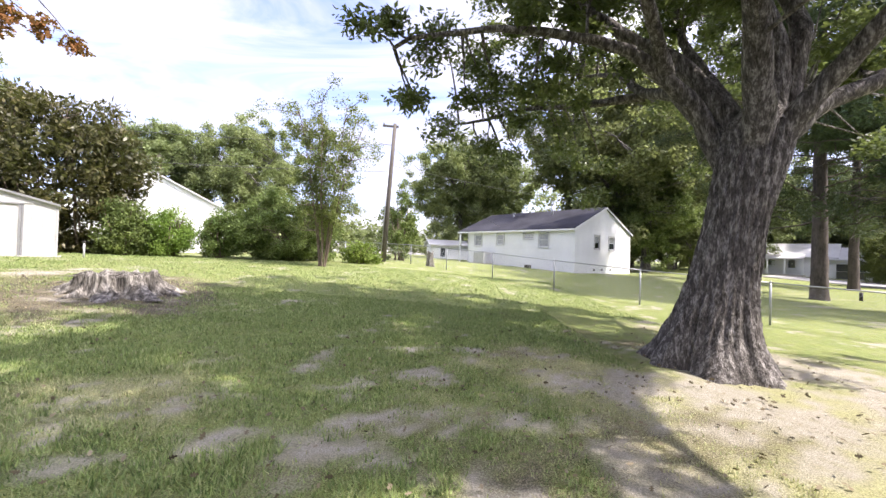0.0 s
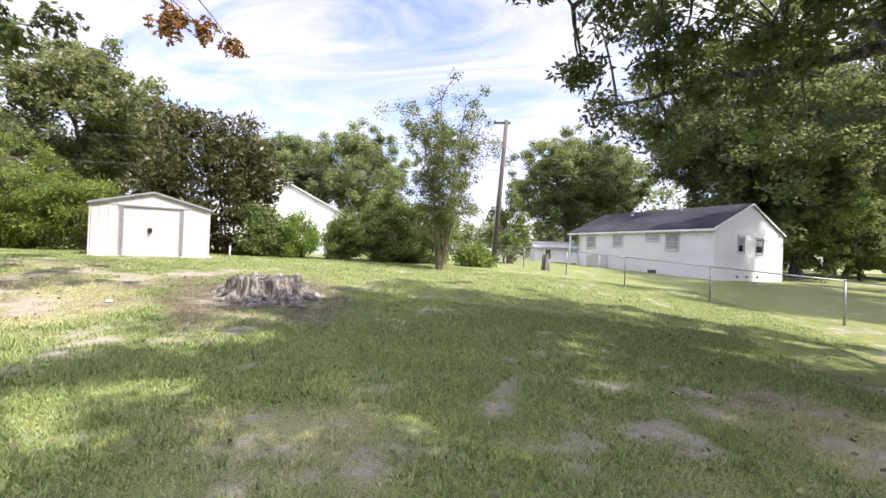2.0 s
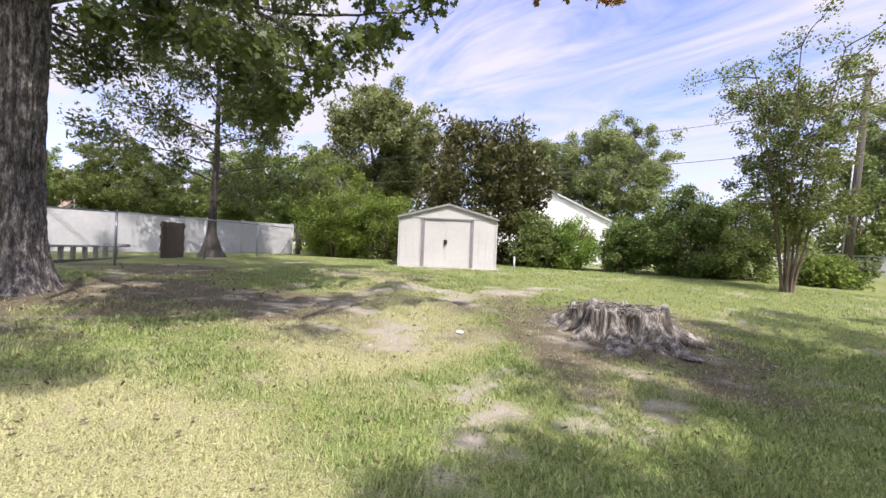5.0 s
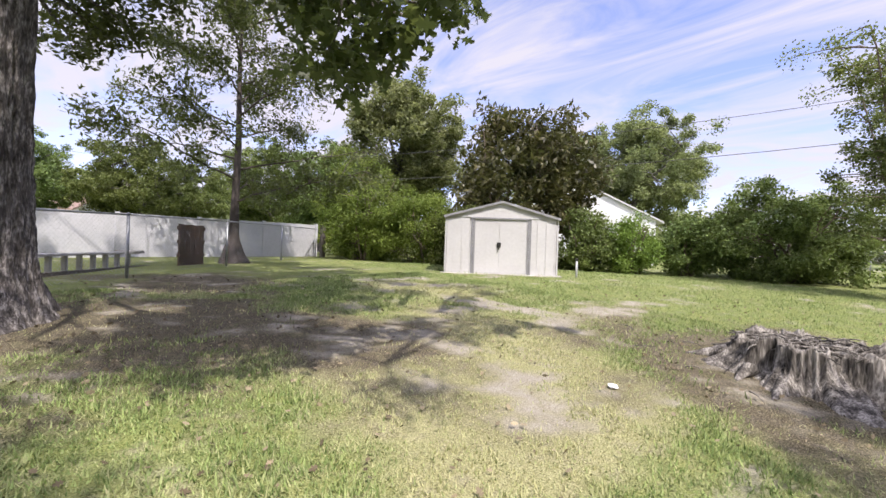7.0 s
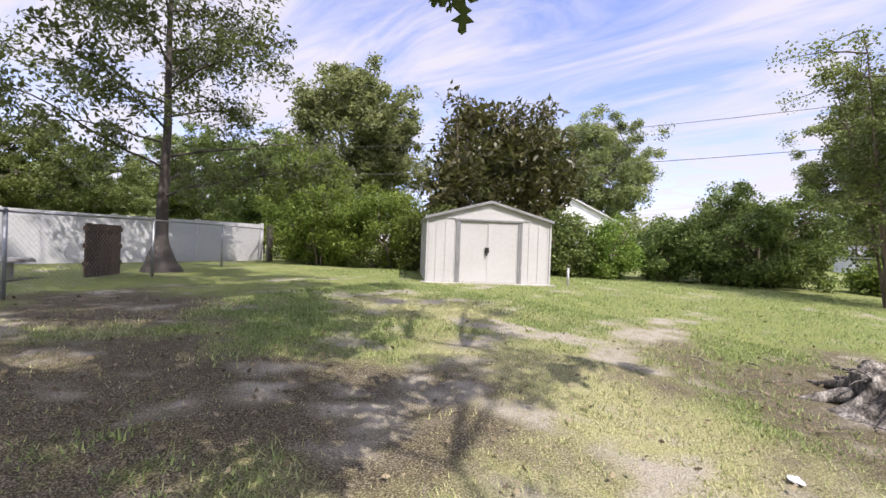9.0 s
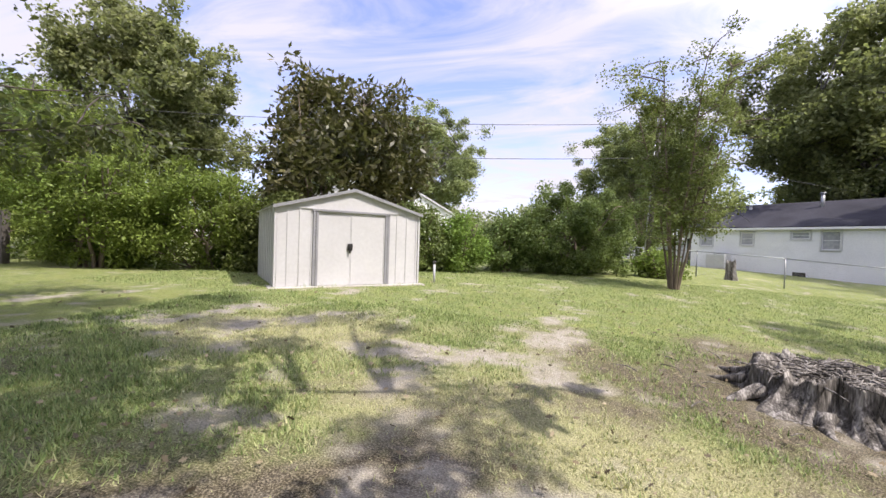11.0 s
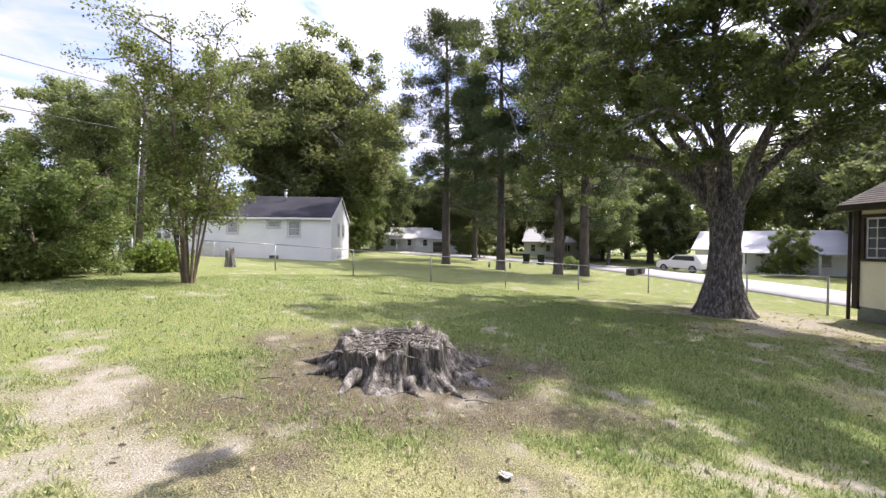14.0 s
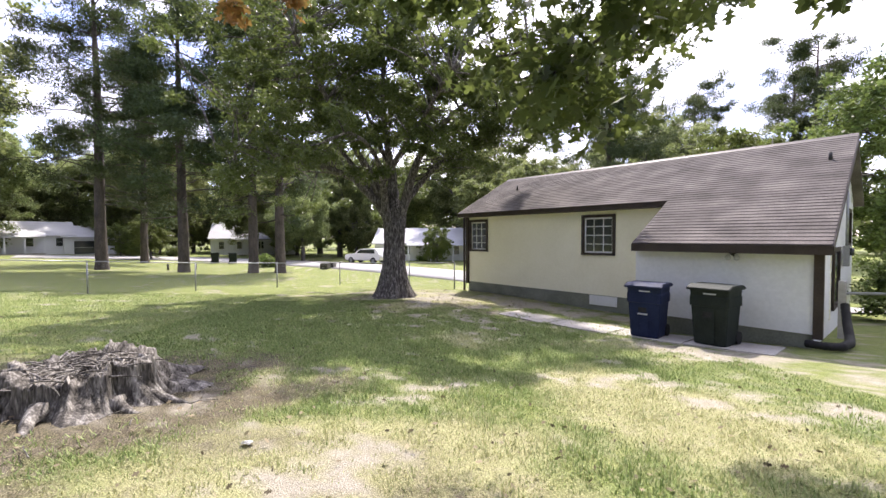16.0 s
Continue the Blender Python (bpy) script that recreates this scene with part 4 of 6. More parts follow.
far_house(pose(38.5, 9.2, L(38, 6) - 0.4, 0, 0, -95), 16.0, 8.0, 2.5, 4.2, M["white_siding"], M["pale_shingle"], "white bungalow with porch and pale roof across the street", FW + [(12.0, 0.9, 1.0, 1.3), (14.2, 0.9, 1.0, 1.3)], True)
gable_house = thing("house", pose(-17.8, 24.4, 1.0, 0, 0, 32), "white house with a tall gable showing above the hedge", "house")
part("gable_wall", prism(bmesh.new(), [(-4.2, -0.3), (4.6, -0.3), (4.6, 2.75), (0.2, 4.95), (-4.2, 2.75)], "y", 0.0, 0.2), M["white_siding"], gable_house)
part("side_wall", boxes((4.4, 4.6, 0.2, 9.0, -0.3, 2.75), (-4.2, -4.0, 0.2, 9.0, -0.3, 2.75), (-4.0, 4.4, 8.8, 9.0, -0.3, 2.75)), M["white_siding"], gable_house)
for a in (-4.6, 5.0):
    part("roof", prism(bmesh.new(), [(a, 2.55), (0.2, 4.97), (0.2, 5.07), (a, 2.65)], "y", -0.15, 9.2), M["pale_shingle"], gable_house)
far_house(pose(-50.0, -6.4, L(-50, 0) - 0.3, 0, 0, 60), 12.0, 7.0, 2.6, 3.8, M["white_siding"], M["red_shingle"], "low white house with a reddish roof beyond the white fence", [(2.0, 1.2, 1.2, 1.0), (6.0, 1.2, 1.2, 1.0)])
far_house(pose(17.5, 50.0, L(17, 50), 0, 0, 42), 6.0, 6.0, 2.4, 3.9, M["white_siding"], M["pale_shingle"], "small white outbuilding behind the neighbouring house", [(1.2, 0.9, 1.0, 1.1)])
for x, y, w in ((-1.5, 47.0, 6.0), (5.0, 48.0, 3.0)):
    far_house(pose(x, y, L(x, y) - 0.1, 0, 0, 12), w, 3.0, 1.7, 2.2, M["white_siding"], M["pale_shingle"], "small white storage shed at the far end of the yards", [(1.0, 0.8, 0.2, 1.3)])


# ---- fences ----
def chain_fence(name, pts, height, label, mesh_stretch=None, posts=None):
    """Posts, top rails and woven wire along a line of ground points."""
    x0, y0 = pts[0]
    f = thing(name, pose(x0, y0, L(x0, y0)), label, "fence", kind="structure")
    inv = Matrix.Translation((-x0, -y0, -L(x0, y0)))
    post_mesh = None
    for (a, b), (c, d) in zip(pts, pts[1:]):
        n = max(1, round(math.hypot(c - a, d - b) / 3.05))
        q = [(a + (c - a) * k / n, b + (d - b) * k / n) for k in range(n + 1)]
        for k, (x, y) in enumerate(q):
            if k == n and (c, d) != pts[-1]:
                continue
            if post_mesh is None:
                bm = cyl(bmesh.new(), (0, 0, -0.2), (0, 0, height), 0.028, sides=8)
                cyl(bm, (0, 0, height), (0, 0, height + 0.04), 0.034, 0.012, 8)
                post_mesh = bpy.data.meshes.new("post")
                bm.to_mesh(post_mesh)
                bm.free()
                post_mesh.materials.append(M["galvanised"])
            p = part("post", post_mesh, None, f)
            p.location = inv @ Vector((x, y, L(x, y)))
        for (xa, ya), (xb, yb) in zip(q, q[1:]):
            part("top_rail", cyl(bmesh.new(), inv @ Vector((xa, ya, L(xa, ya) + height - 0.01)), inv @ Vector((xb, yb, L(xb, yb) + height - 0.01)), 0.02, sides=6), M["galvanised"], f)
        # woven wire
        ln = math.hypot(c - a, d - b)
        step = 0.085
        V, Fc = [], []
        for sgn in (1, -1):
            for s in np.arange(-height, ln + height, step):
                u0, u1 = (s, s + height - 0.06) if sgn > 0 else (s + height - 0.06, s)
                t0, t1 = 0.0, 1.0
                if min(u0, u1) < 0 or max(u0, u1) > ln:
                    lo, hi = sorted(((0 - u0) / (u1 - u0), (ln - u0) / (u1 - u0)))
                    t0, t1 = max(0, lo), min(1, hi)
                if t1 - t0 < 0.03:
                    continue
                e = []
                for t in (t0, t1):
                    u = u0 + (u1 - u0) * t
                    x, y = a + (c - a) * u / ln, b + (d - b) * u / ln
                    e.append(inv @ Vector((x, y, L(x, y) + 0.03 + (height - 0.06) * t)))
                w, k = 0.0012, len(V)
                for p in e:
                    V += [(p.x, p.y, p.z + w), (p.x + w, p.y + w, p.z - w), (p.x - w, p.y - w, p.z - w)]
                Fc += [(k, k + 1, k + 4, k + 3), (k + 1, k + 2, k + 5, k + 4), (k + 2, k, k + 3, k + 5)]
        part("chain_link", mesh_np("chain_link", V, Fc, M["galvanised"]), None, f)
    return f


chain_fence("fence_street", [(-1.9, 24.0), (4.4, 15.9), (6.55, 13.35), (11.2, 8.4), (8.9, 4.7), (6.75, 2.75)], 1.15, "galvanised chain link fence along the sloping lawn")
chain_fence("fence_neighbour", [(-1.9, 24.0), (-9.0, 32.0)], 1.15, "galvanised chain link fence behind the utility pole")
chain_fence("fence_west", [(-12.6, -0.4), (-16.1, 3.4), (-18.3, 5.9), (-22.9, 11.0)], 1.25, "galvanised chain link fence in front of a white fence")

white_fence = thing("fence_white", pose(-23.3, 11.2, L(-23.3, 11.2), 0, 0, -86), "plain white panel fence along the neighbouring yard", "fence", kind="structure")
for k in range(8):
    x = k * 2.4
    part("fence_panel", boxes((x + 0.06, x + 2.34, -0.02, 0.02, -0.1, 1.42 - 0.02 * k)), M["vinyl_white"], white_fence)
    part("fence_post", boxes((x - 0.06, x + 0.06, -0.06, 0.06, -0.2, 1.47 - 0.02 * k)), M["vinyl_white"], white_fence)
wood_post = thing("fence_post", pose(-22.75, 11.25, L(-22.8, 11.2)), "weathered wooden post at the end of the white fence", "post")
part("shaft", boxes((-0.09, 0.09, -0.09, 0.09, -0.2, 1.42), bevel=0.012), M["old_wood"], wood_post)

# bench by the west fence
bench = thing("bench", pose(-17.28, 2.31, L(-17.28, 2.31), 0, 0, 139.5), "long low pale wooden bench standing on many square legs", "bench")
part("seat", boxes((-0.9, 2.75, -0.15, 0.15, 0.36, 0.41), bevel=0.01), M["bench_wood"], bench)
part("crosspiece", boxes((2.30, 2.42, -0.32, 0.32, 0.415, 0.455), bevel=0.008), M["bench_wood"], bench)
for k in range(-2, 7):
    part("leg", boxes((k * 0.385 - 0.036, k * 0.385 + 0.036, -0.045, 0.045, -0.25, 0.36), bevel=0.006), M["bench_wood"], bench)
part("ground_beam", boxes((-0.9, 2.7, -0.35, -0.25, -0.1, 0.07), bevel=0.01), M["old_wood"], bench, "weathered timber lying before the legs")
panel = thing("wooden_gate", pose(-18.62, 4.82, L(-18.7, 5.2) - 0.02, 0, 0, 131), "dark brown wooden panel leaning upright by the fence", "panel")
for k in range(5):
    part("plank", boxes((k * 0.2, k * 0.2 + 0.19, -0.02, 0.02, 0.02, 1.13 - 0.01 * (k % 2))), M["brown_wood"], panel)
for z in (0.25, 0.62, 0.98):
    part("batten", boxes((0.0, 0.99, 0.022, 0.055, z, z + 0.09), (0.0, 0.99, -0.055, -0.022, z, z + 0.09)), M["brown_wood"], panel)


# ---- stumps ----
def stump_mesh(R, h, seed, roots, flare=1.6, hollows=((5.25, 0.26, 0.34), (4.2, 0.12, 0.26), (2.2, 0.10, 0.22))):
    """A cut trunk with fibrous fluted sides that run out into buttress roots, a ragged rim and a sunken rotten top."""
    rng = np.random.RandomState(seed)
    na, nz = 300, 24
    a = np.linspace(0, 2 * np.pi, na, endpoint=False)
    lob = 0 * a
    for c in np.linspace(0, 2 * np.pi, roots, endpoint=False) + rng.uniform(-0.25, 0.25, roots):
        lob = lob + rng.uniform(0.45, 1.15) * np.maximum(0, np.cos(a - c)) ** rng.uniform(30, 90)
    fibre = sum(k * np.sin(a * f + p) for f, k, p in ((11, 0.030, 1), (19, 0.028, 2), (31, 0.022, 4), (47, 0.018, 0.5), (71, 0.012, 3))) + rng.normal(0, 0.012, na)
    rim = 0.09 * np.sin(a * 3 + 1) + 0.06 * np.sin(a * 8) + 0.05 * np.sin(a * 21 + 2) + rng.normal(0, 0.04, na)
    V = []
    for k in range(nz):
        t = k / (nz - 1)
        f = (1 - t) ** 2.2
        twist = a + 0.05 * np.sin(3 * a + 2.0) * t
        r = R * (1.0 + (flare - 1) * f * (0.42 + 1.0 * lob) + 0.10 * lob * (1 - t) + fibre * (0.75 + 0.9 * f) + 0.012 * np.sin(twist * 90 + 4 * t))
        for c, w, d in hollows:
            r = r - R * d * np.exp(-((a - c) / w) ** 2) * np.clip((t - 0.12) * 3.5, 0, 1)
        z = t * h * (1 + rim * t) - 0.06 * (1 - t)
        V.append(np.column_stack([r * np.cos(a), r * np.sin(a), z]))
    top = V[nz - 1]
    for rr, zz in ((0.90, 0.03), (0.80, -0.12), (0.62, -0.20), (0.42, -0.10), (0.2, -0.16), (0.02, -0.15)):
        V.append(np.column_stack([top[:, 0] * rr, top[:, 1] * rr, h + (top[:, 2] - h) * rr + zz * h + 0.05 * h * np.sin(a * 13 + 20 * rr) + rng.normal(0, 0.025, na) * h]))
    n = len(V)
    i, j = np.meshgrid(np.arange(n - 1), np.arange(na), indexing="ij")
    k = (j + 1) % na
    F = np.stack([i * na + j, i * na + k, (i + 1) * na + k, (i + 1) * na + j], -1).reshape(-1, 4)
    return np.concatenate(V), F


st = thing("tree_stump", pose(-6.3, 7.85, L(-6.3, 7.85) - 0.03), "large weathered grey tree stump with ragged roots", "stump")
V, Fc = stump_mesh(0.64, 0.37, 4, 11, 1.62)
part("body", mesh_np("stump_body", V, Fc, M["stump_wood"], True), None, st)
rng = np.random.RandomState(8)
for k in range(11):
    an = k * 0.571 + rng.uniform(-0.15, 0.15)
    d0 = np.array([math.cos(an), math.sin(an)])
    ln = rng.uniform(0.3, 0.6)
    rad = np.linspace(rng.uniform(0.06, 0.10), 0.012, 8)
    tt = np.linspace(0, 1, 8)
    side = np.array([-d0[1], d0[0]]) * rng.uniform(-0.25, 0.25)
    xy = d0[None] * (0.70 + tt[:, None] * ln) + side[None] * (tt[:, None] ** 2)
    wz = np.array([L(-6.3 + q[0], 7.85 + q[1]) - (L(-6.3, 7.85) - 0.03) for q in xy])
    V, Fc = tubes([(np.column_stack([xy, wz + 0.11 * (1 - tt) ** 1.5 - 0.02]), rad)], 8, 0.12, rng)
    part("root", mesh_np("root", V, Fc, M["stump_wood"]), None, st)
lines = []
for k in range(130):
    an, r0 = rng.uniform(0, 6.28), rng.uniform(0.1, 0.66)
    p0 = np.array([r0 * math.cos(an), r0 * math.sin(an), 0.34 + rng.uniform(-0.03, 0.04)])
    dr = rng.uniform(0, 6.28)
    q0 = p0 + np.array([math.cos(dr), math.sin(dr), rng.uniform(-0.1, 0.15)]) * rng.uniform(0.1, 0.35)
    lines.append((curve_pts(p0, q0, 4, 0.02, rng, 0.01), np.linspace(0.012, 0.004, 4)))
V, Fc = tubes(lines, 5)
tagged(part("splinter", mesh_np("splinter", V, Fc, M["stump_wood"]), None, st, "pale broken splinters on the cut top"), kind="stuff")
lines = []
for k in range(16):
    an, r0 = rng.uniform(0, 6.28), rng.uniform(1.0, 1.9)
    x, y = r0 * math.cos(an), r0 * math.sin(an)
    dr, ln = rng.uniform(0, 6.28), rng.uniform(0.12, 0.4)
    zz = lambda u, v: L(-6.3 + u, 7.85 + v) - L(-6.3, 7.85) + 0.05
    x2, y2 = x + ln * math.cos(dr), y + ln * math.sin(dr)
    lines.append((curve_pts((x, y, zz(x, y)), (x2, y2, zz(x2, y2)), 4, 0.02, rng, 0.015), np.linspace(0.007, 0.003, 4)))
V, Fc = tubes(lines, 5)
sticks = new("twigs", mesh_np("twigs", V, Fc, M["stump_wood"]))
sticks.location = (-6.3, 7.85, L(-6.3, 7.85))
tagged(sticks, "broken twigs scattered on the soil round the stump", "twigs", kind="stuff")
V, Fc = stump_mesh(0.22, 0.75, 12, 5, 1.5, ())
small_stump = tagged(new("tree_stump", mesh_np("small_stump", V * np.array([0.8, 0.8, 1.0]), Fc, M["stump_wood"])), "slim grey stump of a small tree by the wire fence", "stump")
small_stump.location = (-0.75, 23.4, L(-0.75, 23.4))


# ---- utility pole and wires ----
pole = thing("utility_pole", pose(-3.72, 25.3, L(-3.7, 25.3), 0, 3.2, 0), "tall weathered wooden utility pole with a short crossarm", "pole")
part("shaft", cyl(bmesh.new(), (0, 0, -0.3), (0, 0, 8.6), 0.16, 0.11, 14), M["old_wood"], pole)
part("crossarm", boxes((-0.75, 0.25, -0.06, 0.06, 8.38, 8.50), bevel=0.01), M["old_wood"], pole)
part("insulator", cyl(bmesh.new(), (-0.68, 0, 8.5), (-0.68, 0, 8.66), 0.05), M["grey_steel"], pole)
part("conduit", cyl(bmesh.new(), (-0.15, -0.1, 0), (-0.15, -0.1, 6.2), 0.03), M["galvanised"], pole)
part("lamp_arm", cyl(bmesh.new(), (0, 0, 7.2), (-0.8, -0.2, 7.3), 0.02), M["galvanised"], pole)


def cable(name, p, q, sag, r=0.012):
    V, Fc = tubes([(curve_pts(p, q, 24, -sag, None), np.full(24, r))], 6)
    return tagged(new(name, mesh_np(name, V, Fc, M["wire"])), "thin dark overhead cable between poles", "cable")


cable("overhead_cable", (-3.6, 25.3, 6.6), (-62, 2, 8.2), 1.7, 0.014)
cable("overhead_cable", (-3.4, 25.3, 8.3), (-62, 2, 10.2), 2.1)
cable("overhead_cable", (-3.4, 25.3, 7.0), (40, 60, 8.5), 0.9)
cable("overhead_cable", (-3.4, 25.3, 8.2), (4.5, 33.5, 4.0), 0.3)


# ---- a parked car and kerbside things ----
def car(m):
    c = thing("car", m, "white estate car parked on the drive across the street", "car")
    bm = bmesh.new()
    prism(bm, [(-2.2, 0.35), (2.2, 0.35), (2.25, 0.75), (2.0, 0.95), (0.95, 1.05), (0.3, 1.52), (-1.7, 1.55), (-2.15, 1.0), (-2.25, 0.7)], "y", -0.88, 0.88)
    bmesh.ops.bevel(bm, geom=list(bm.edges), offset=0.06, segments=2, affect="EDGES")
    part("body", bm, M["car_paint"], c)
    for k in (-1, 1):
        part("side_glass", prism(bmesh.new(), [(-1.6, 1.05), (0.65, 1.08), (0.25, 1.45), (-1.55, 1.47)], "y", k * 0.886 - 0.004, k * 0.886 + 0.004), M["glass"], c)
        for x in (-1.4, 1.4):
            w = part("wheel", cyl(bmesh.new(), (x, k * 0.68, 0.33), (x, k * 0.9, 0.33), 0.33, sides=20), M["rubber"], c)
            part("rim", cyl(bmesh.new(), (x, k * 0.9, 0.33), (x, k * 0.91, 0.33), 0.2, sides=16), M["grey_steel"], w)
    part("windscreen", boxes((0.5, 0.9, -0.7, 0.7, 1.1, 1.12)), M["glass"], c)
    return c


car(pose(33.0, 9.5, L(33, 9.5) + 0.02, 0, 0, 60))
for x, y in ((30.5, 23.8), (30.2, 22.0)):
    wheeled_bin(pose(x, y, L(x, y) + 0.03, 0, 0, 200), M["green_plastic"], "dark wheelie bin standing by the street", 0.62, 0.7, 1.05, False)
for x, y in ((24.5, 12.0), (26.0, 11.8)):
    t = thing("planter", pose(x, y, L(x, y)), "low dark planter box on the roadside", "planter")
    part("tub", boxes((-0.7, 0.7, -0.3, 0.3, 0, 0.5), bevel=0.03), M["dark_metal"], t)
for k, (x, y) in enumerate(((20.6, 22.5), (21.5, 21.0))):
    t = thing("marker_post", pose(x, y, L(x, y)), "short dark post by the roadside", "post")
    part("shaft", cyl(bmesh.new(), (0, 0, -0.1), (0, 0, 0.45), 0.08), M["dark_metal"], t)
# rail and pipe at the corner of the house
rp = HC @ Vector((-4.98, -1.7, 0))
rail = thing("handrail", pose(rp.x, rp.y, L(rp.x, rp.y), 0, 0, 38), "grey weathered wooden post with a pale rail", "railing")
part("newel", boxes((-0.06, 0.06, -0.06, 0.06, -0.1, 1.2), bevel=0.008), M["bench_wood"], rail)
part("rail", cyl(bmesh.new(), (0, 0, 0.95), (-3.2, -2.2, 0.95), 0.03), M["galvanised"], rail)
rp = HC @ Vector((-4.95, 0.2, 0))
hose = thing("drain_hose", pose(rp.x, rp.y, L(rp.x, rp.y) + 0.05, 0, 0, 38), "dark corrugated drain hose lying at the house corner", "hose")
hp = np.array([(0.3, 0.08, 0.04), (0.0, 0.14, 0.05), (-0.18, 0.0, 0.05), (-0.25, -0.35, 0.06), (-0.22, -0.8, 0.08), (-0.15, -1.2, 0.3), (-0.1, -1.5, 0.6)])
tt = np.linspace(0, 6, 60)
hp = np.column_stack([np.interp(tt, range(7), hp[:, k]) for k in range(3)])
V, Fc = tubes([(hp, 0.065 + 0.012 * (np.arange(60) % 2))], 10)
part("hose", mesh_np("hose", V, Fc, M["rubber"]), None, hose)


# ---- small things on the lawn ----
scrap = bmesh.new()
for k in range(7):
    an = k * 0.9
    bmesh.ops.create_grid(scrap, x_segments=3, y_segments=3, size=0.035, matrix=pose(0.035 * math.cos(an), 0.035 * math.sin(an), 0.035, 35 * math.sin(an), 30 * math.cos(an), k * 50))
for v in scrap.verts:
    v.co += noise.noise_vector(v.co * 30) * 0.012
bmesh.ops.solidify(scrap, geom=list(scrap.faces), thickness=0.003)
scrap = part("paper_scrap", scrap, M["white_siding"], None)
scrap.location = (-7.5, 5.76, L(-7.5, 5.76) + 0.01)
scrap.scale = (0.65, 0.65, 0.5)
tagged(scrap, "crumpled white paper scrap lying on the lawn", "litter")
stone = bmesh.new()
bmesh.ops.create_icosphere(stone, subdivisions=3, radius=0.08)
for v in stone.verts:
    v.co += noise.noise_vector(v.co * 9) * 0.02
    v.co.z *= 0.8
stone = part("stone", stone, M["vinyl_white"], None)
stone.location = (5.3, 0.49, L(5.3, 0.49) + 0.05)
tagged(stone, "small round white stone lying by the house", "stone")

# meter on the end wall
meter = thing("electric_meter", HC @ pose(S0 - 0.02, -4.6, 1.75), "grey electric meter with a round glass on the house wall", "meter")
part("box", boxes((-0.12, 0.0, -0.14, 0.14, -0.32, 0.2), bevel=0.01), M["grey_steel"], meter)
part("dial", cyl(bmesh.new(), (-0.12, 0, 0.05), (-0.2, 0, 0.05), 0.1, sides=20), M["glass"], meter)
part("conduit", cyl(bmesh.new(), (-0.06, 0, 0.2), (-0.06, 0, 1.6), 0.03), M["galvanised"], meter)


# ---- trees ----
def trunk_mesh(name, pts, rad, mat, rng, sides=48, ridge=0.06, flare=None):
    """A trunk with ridged bark and a root flare, through pts with radii rad."""
    pts, rad = np.asarray(pts, float), np.asarray(rad, float)
    n = 90 if sides > 60 else 46
    t = np.linspace(0, len(pts) - 1, n)
    P = np.column_stack([np.interp(t, np.arange(len(pts)), pts[:, k]) for k in range(3)])
    R = np.interp(t, np.arange(len(rad)), rad)
    for _ in range(2):
        P[1:-1] = (P[:-2] + 2 * P[1:-1] + P[2:]) / 4
        R[1:-1] = (R[:-2] + 2 * R[1:-1] + R[2:]) / 4
    a = np.linspace(0, 2 * np.pi, sides, endpoint=False)
    ph = rng.uniform(0, 6.28, 5)
    V = []
    for k in range(n):
        h = P[k, 2] - P[0, 2]
        fl = 0.0
        if flare:
            fl = flare * np.exp(-h / 0.42) * (0.45 + 0.55 * np.cos(a * 5 + ph[0]) * np.cos(a * 2 + ph[1]) + 0.25)
        w = 1 + ridge * np.sin(a * 13 + ph[2] + 0.9 * np.sin(h * 2.1)) * np.cos(a * 4 + h * 1.3 + ph[3]) + 0.5 * ridge * np.sin(a * 23 + ph[4] + h) + rng.normal(0, ridge * 0.35, sides)
        if sides > 60:
            w = w + 0.035 * (np.abs(np.sin(a * 15 + 1.1 * np.sin(h * 1.7 + 3 * np.sin(a)) + ph[1])) * 2 - 1.2) + 0.02 * np.sin(a * 41 + 5 * np.sin(h * 2.3 + a * 2))
        r = R[k] * w + fl
        V.append(np.column_stack([P[k, 0] + r * np.cos(a), P[k, 1] + r * np.sin(a), np.full(sides, P[k, 2])]))
    i, j = np.meshgrid(np.arange(n - 1), np.arange(sides), indexing="ij")
    k = (j + 1) % sides
    F = np.stack([i * sides + j, i * sides + k, (i + 1) * sides + k, (i + 1) * sides + j], -1).reshape(-1, 4)
    return mesh_np(name, np.concatenate(V), F, mat, True)


def limb(p, q, r0, r1, rng, bow=0.4, wob=0.1, n=14):
    return curve_pts(p, q, n, bow, rng, wob), r0 + (r1 - r0) * np.linspace(0, 1, n) ** 0.75


def twiggy(limbs, centres, rng, r=0.03, reach=3.5):
    """Side branches from the nearest limb point to each clump."""
    allp = np.concatenate([l[0] for l in limbs])
    out = []
    for c in centres:
        d = np.linalg.norm(allp - c, axis=1) + 0.6 * np.maximum(0, allp[:, 2] - c[2])
        p = allp[np.argmin(d)]
        if d.min() < reach:
            out.append((curve_pts(p, c, 6, 0.12 * d.min() * rng.uniform(-0.4, 1), rng, 0.05), np.linspace(min(r, 0.012 + 0.014 * d.min()), 0.007, 6)))
    return out


# the oak by the street
rng = np.random.RandomState(21)
OX, OY = 3.62, 5.2
oak = thing("oak_tree", pose(OX, OY, L(OX, OY) - 0.05), "large old oak with ridged grey bark and dense dark leaves", "tree")
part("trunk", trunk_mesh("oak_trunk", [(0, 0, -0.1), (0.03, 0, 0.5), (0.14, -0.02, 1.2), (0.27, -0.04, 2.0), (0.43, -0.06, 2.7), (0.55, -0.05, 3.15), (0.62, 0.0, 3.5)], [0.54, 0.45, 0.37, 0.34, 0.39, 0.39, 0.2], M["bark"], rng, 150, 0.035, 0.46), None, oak)


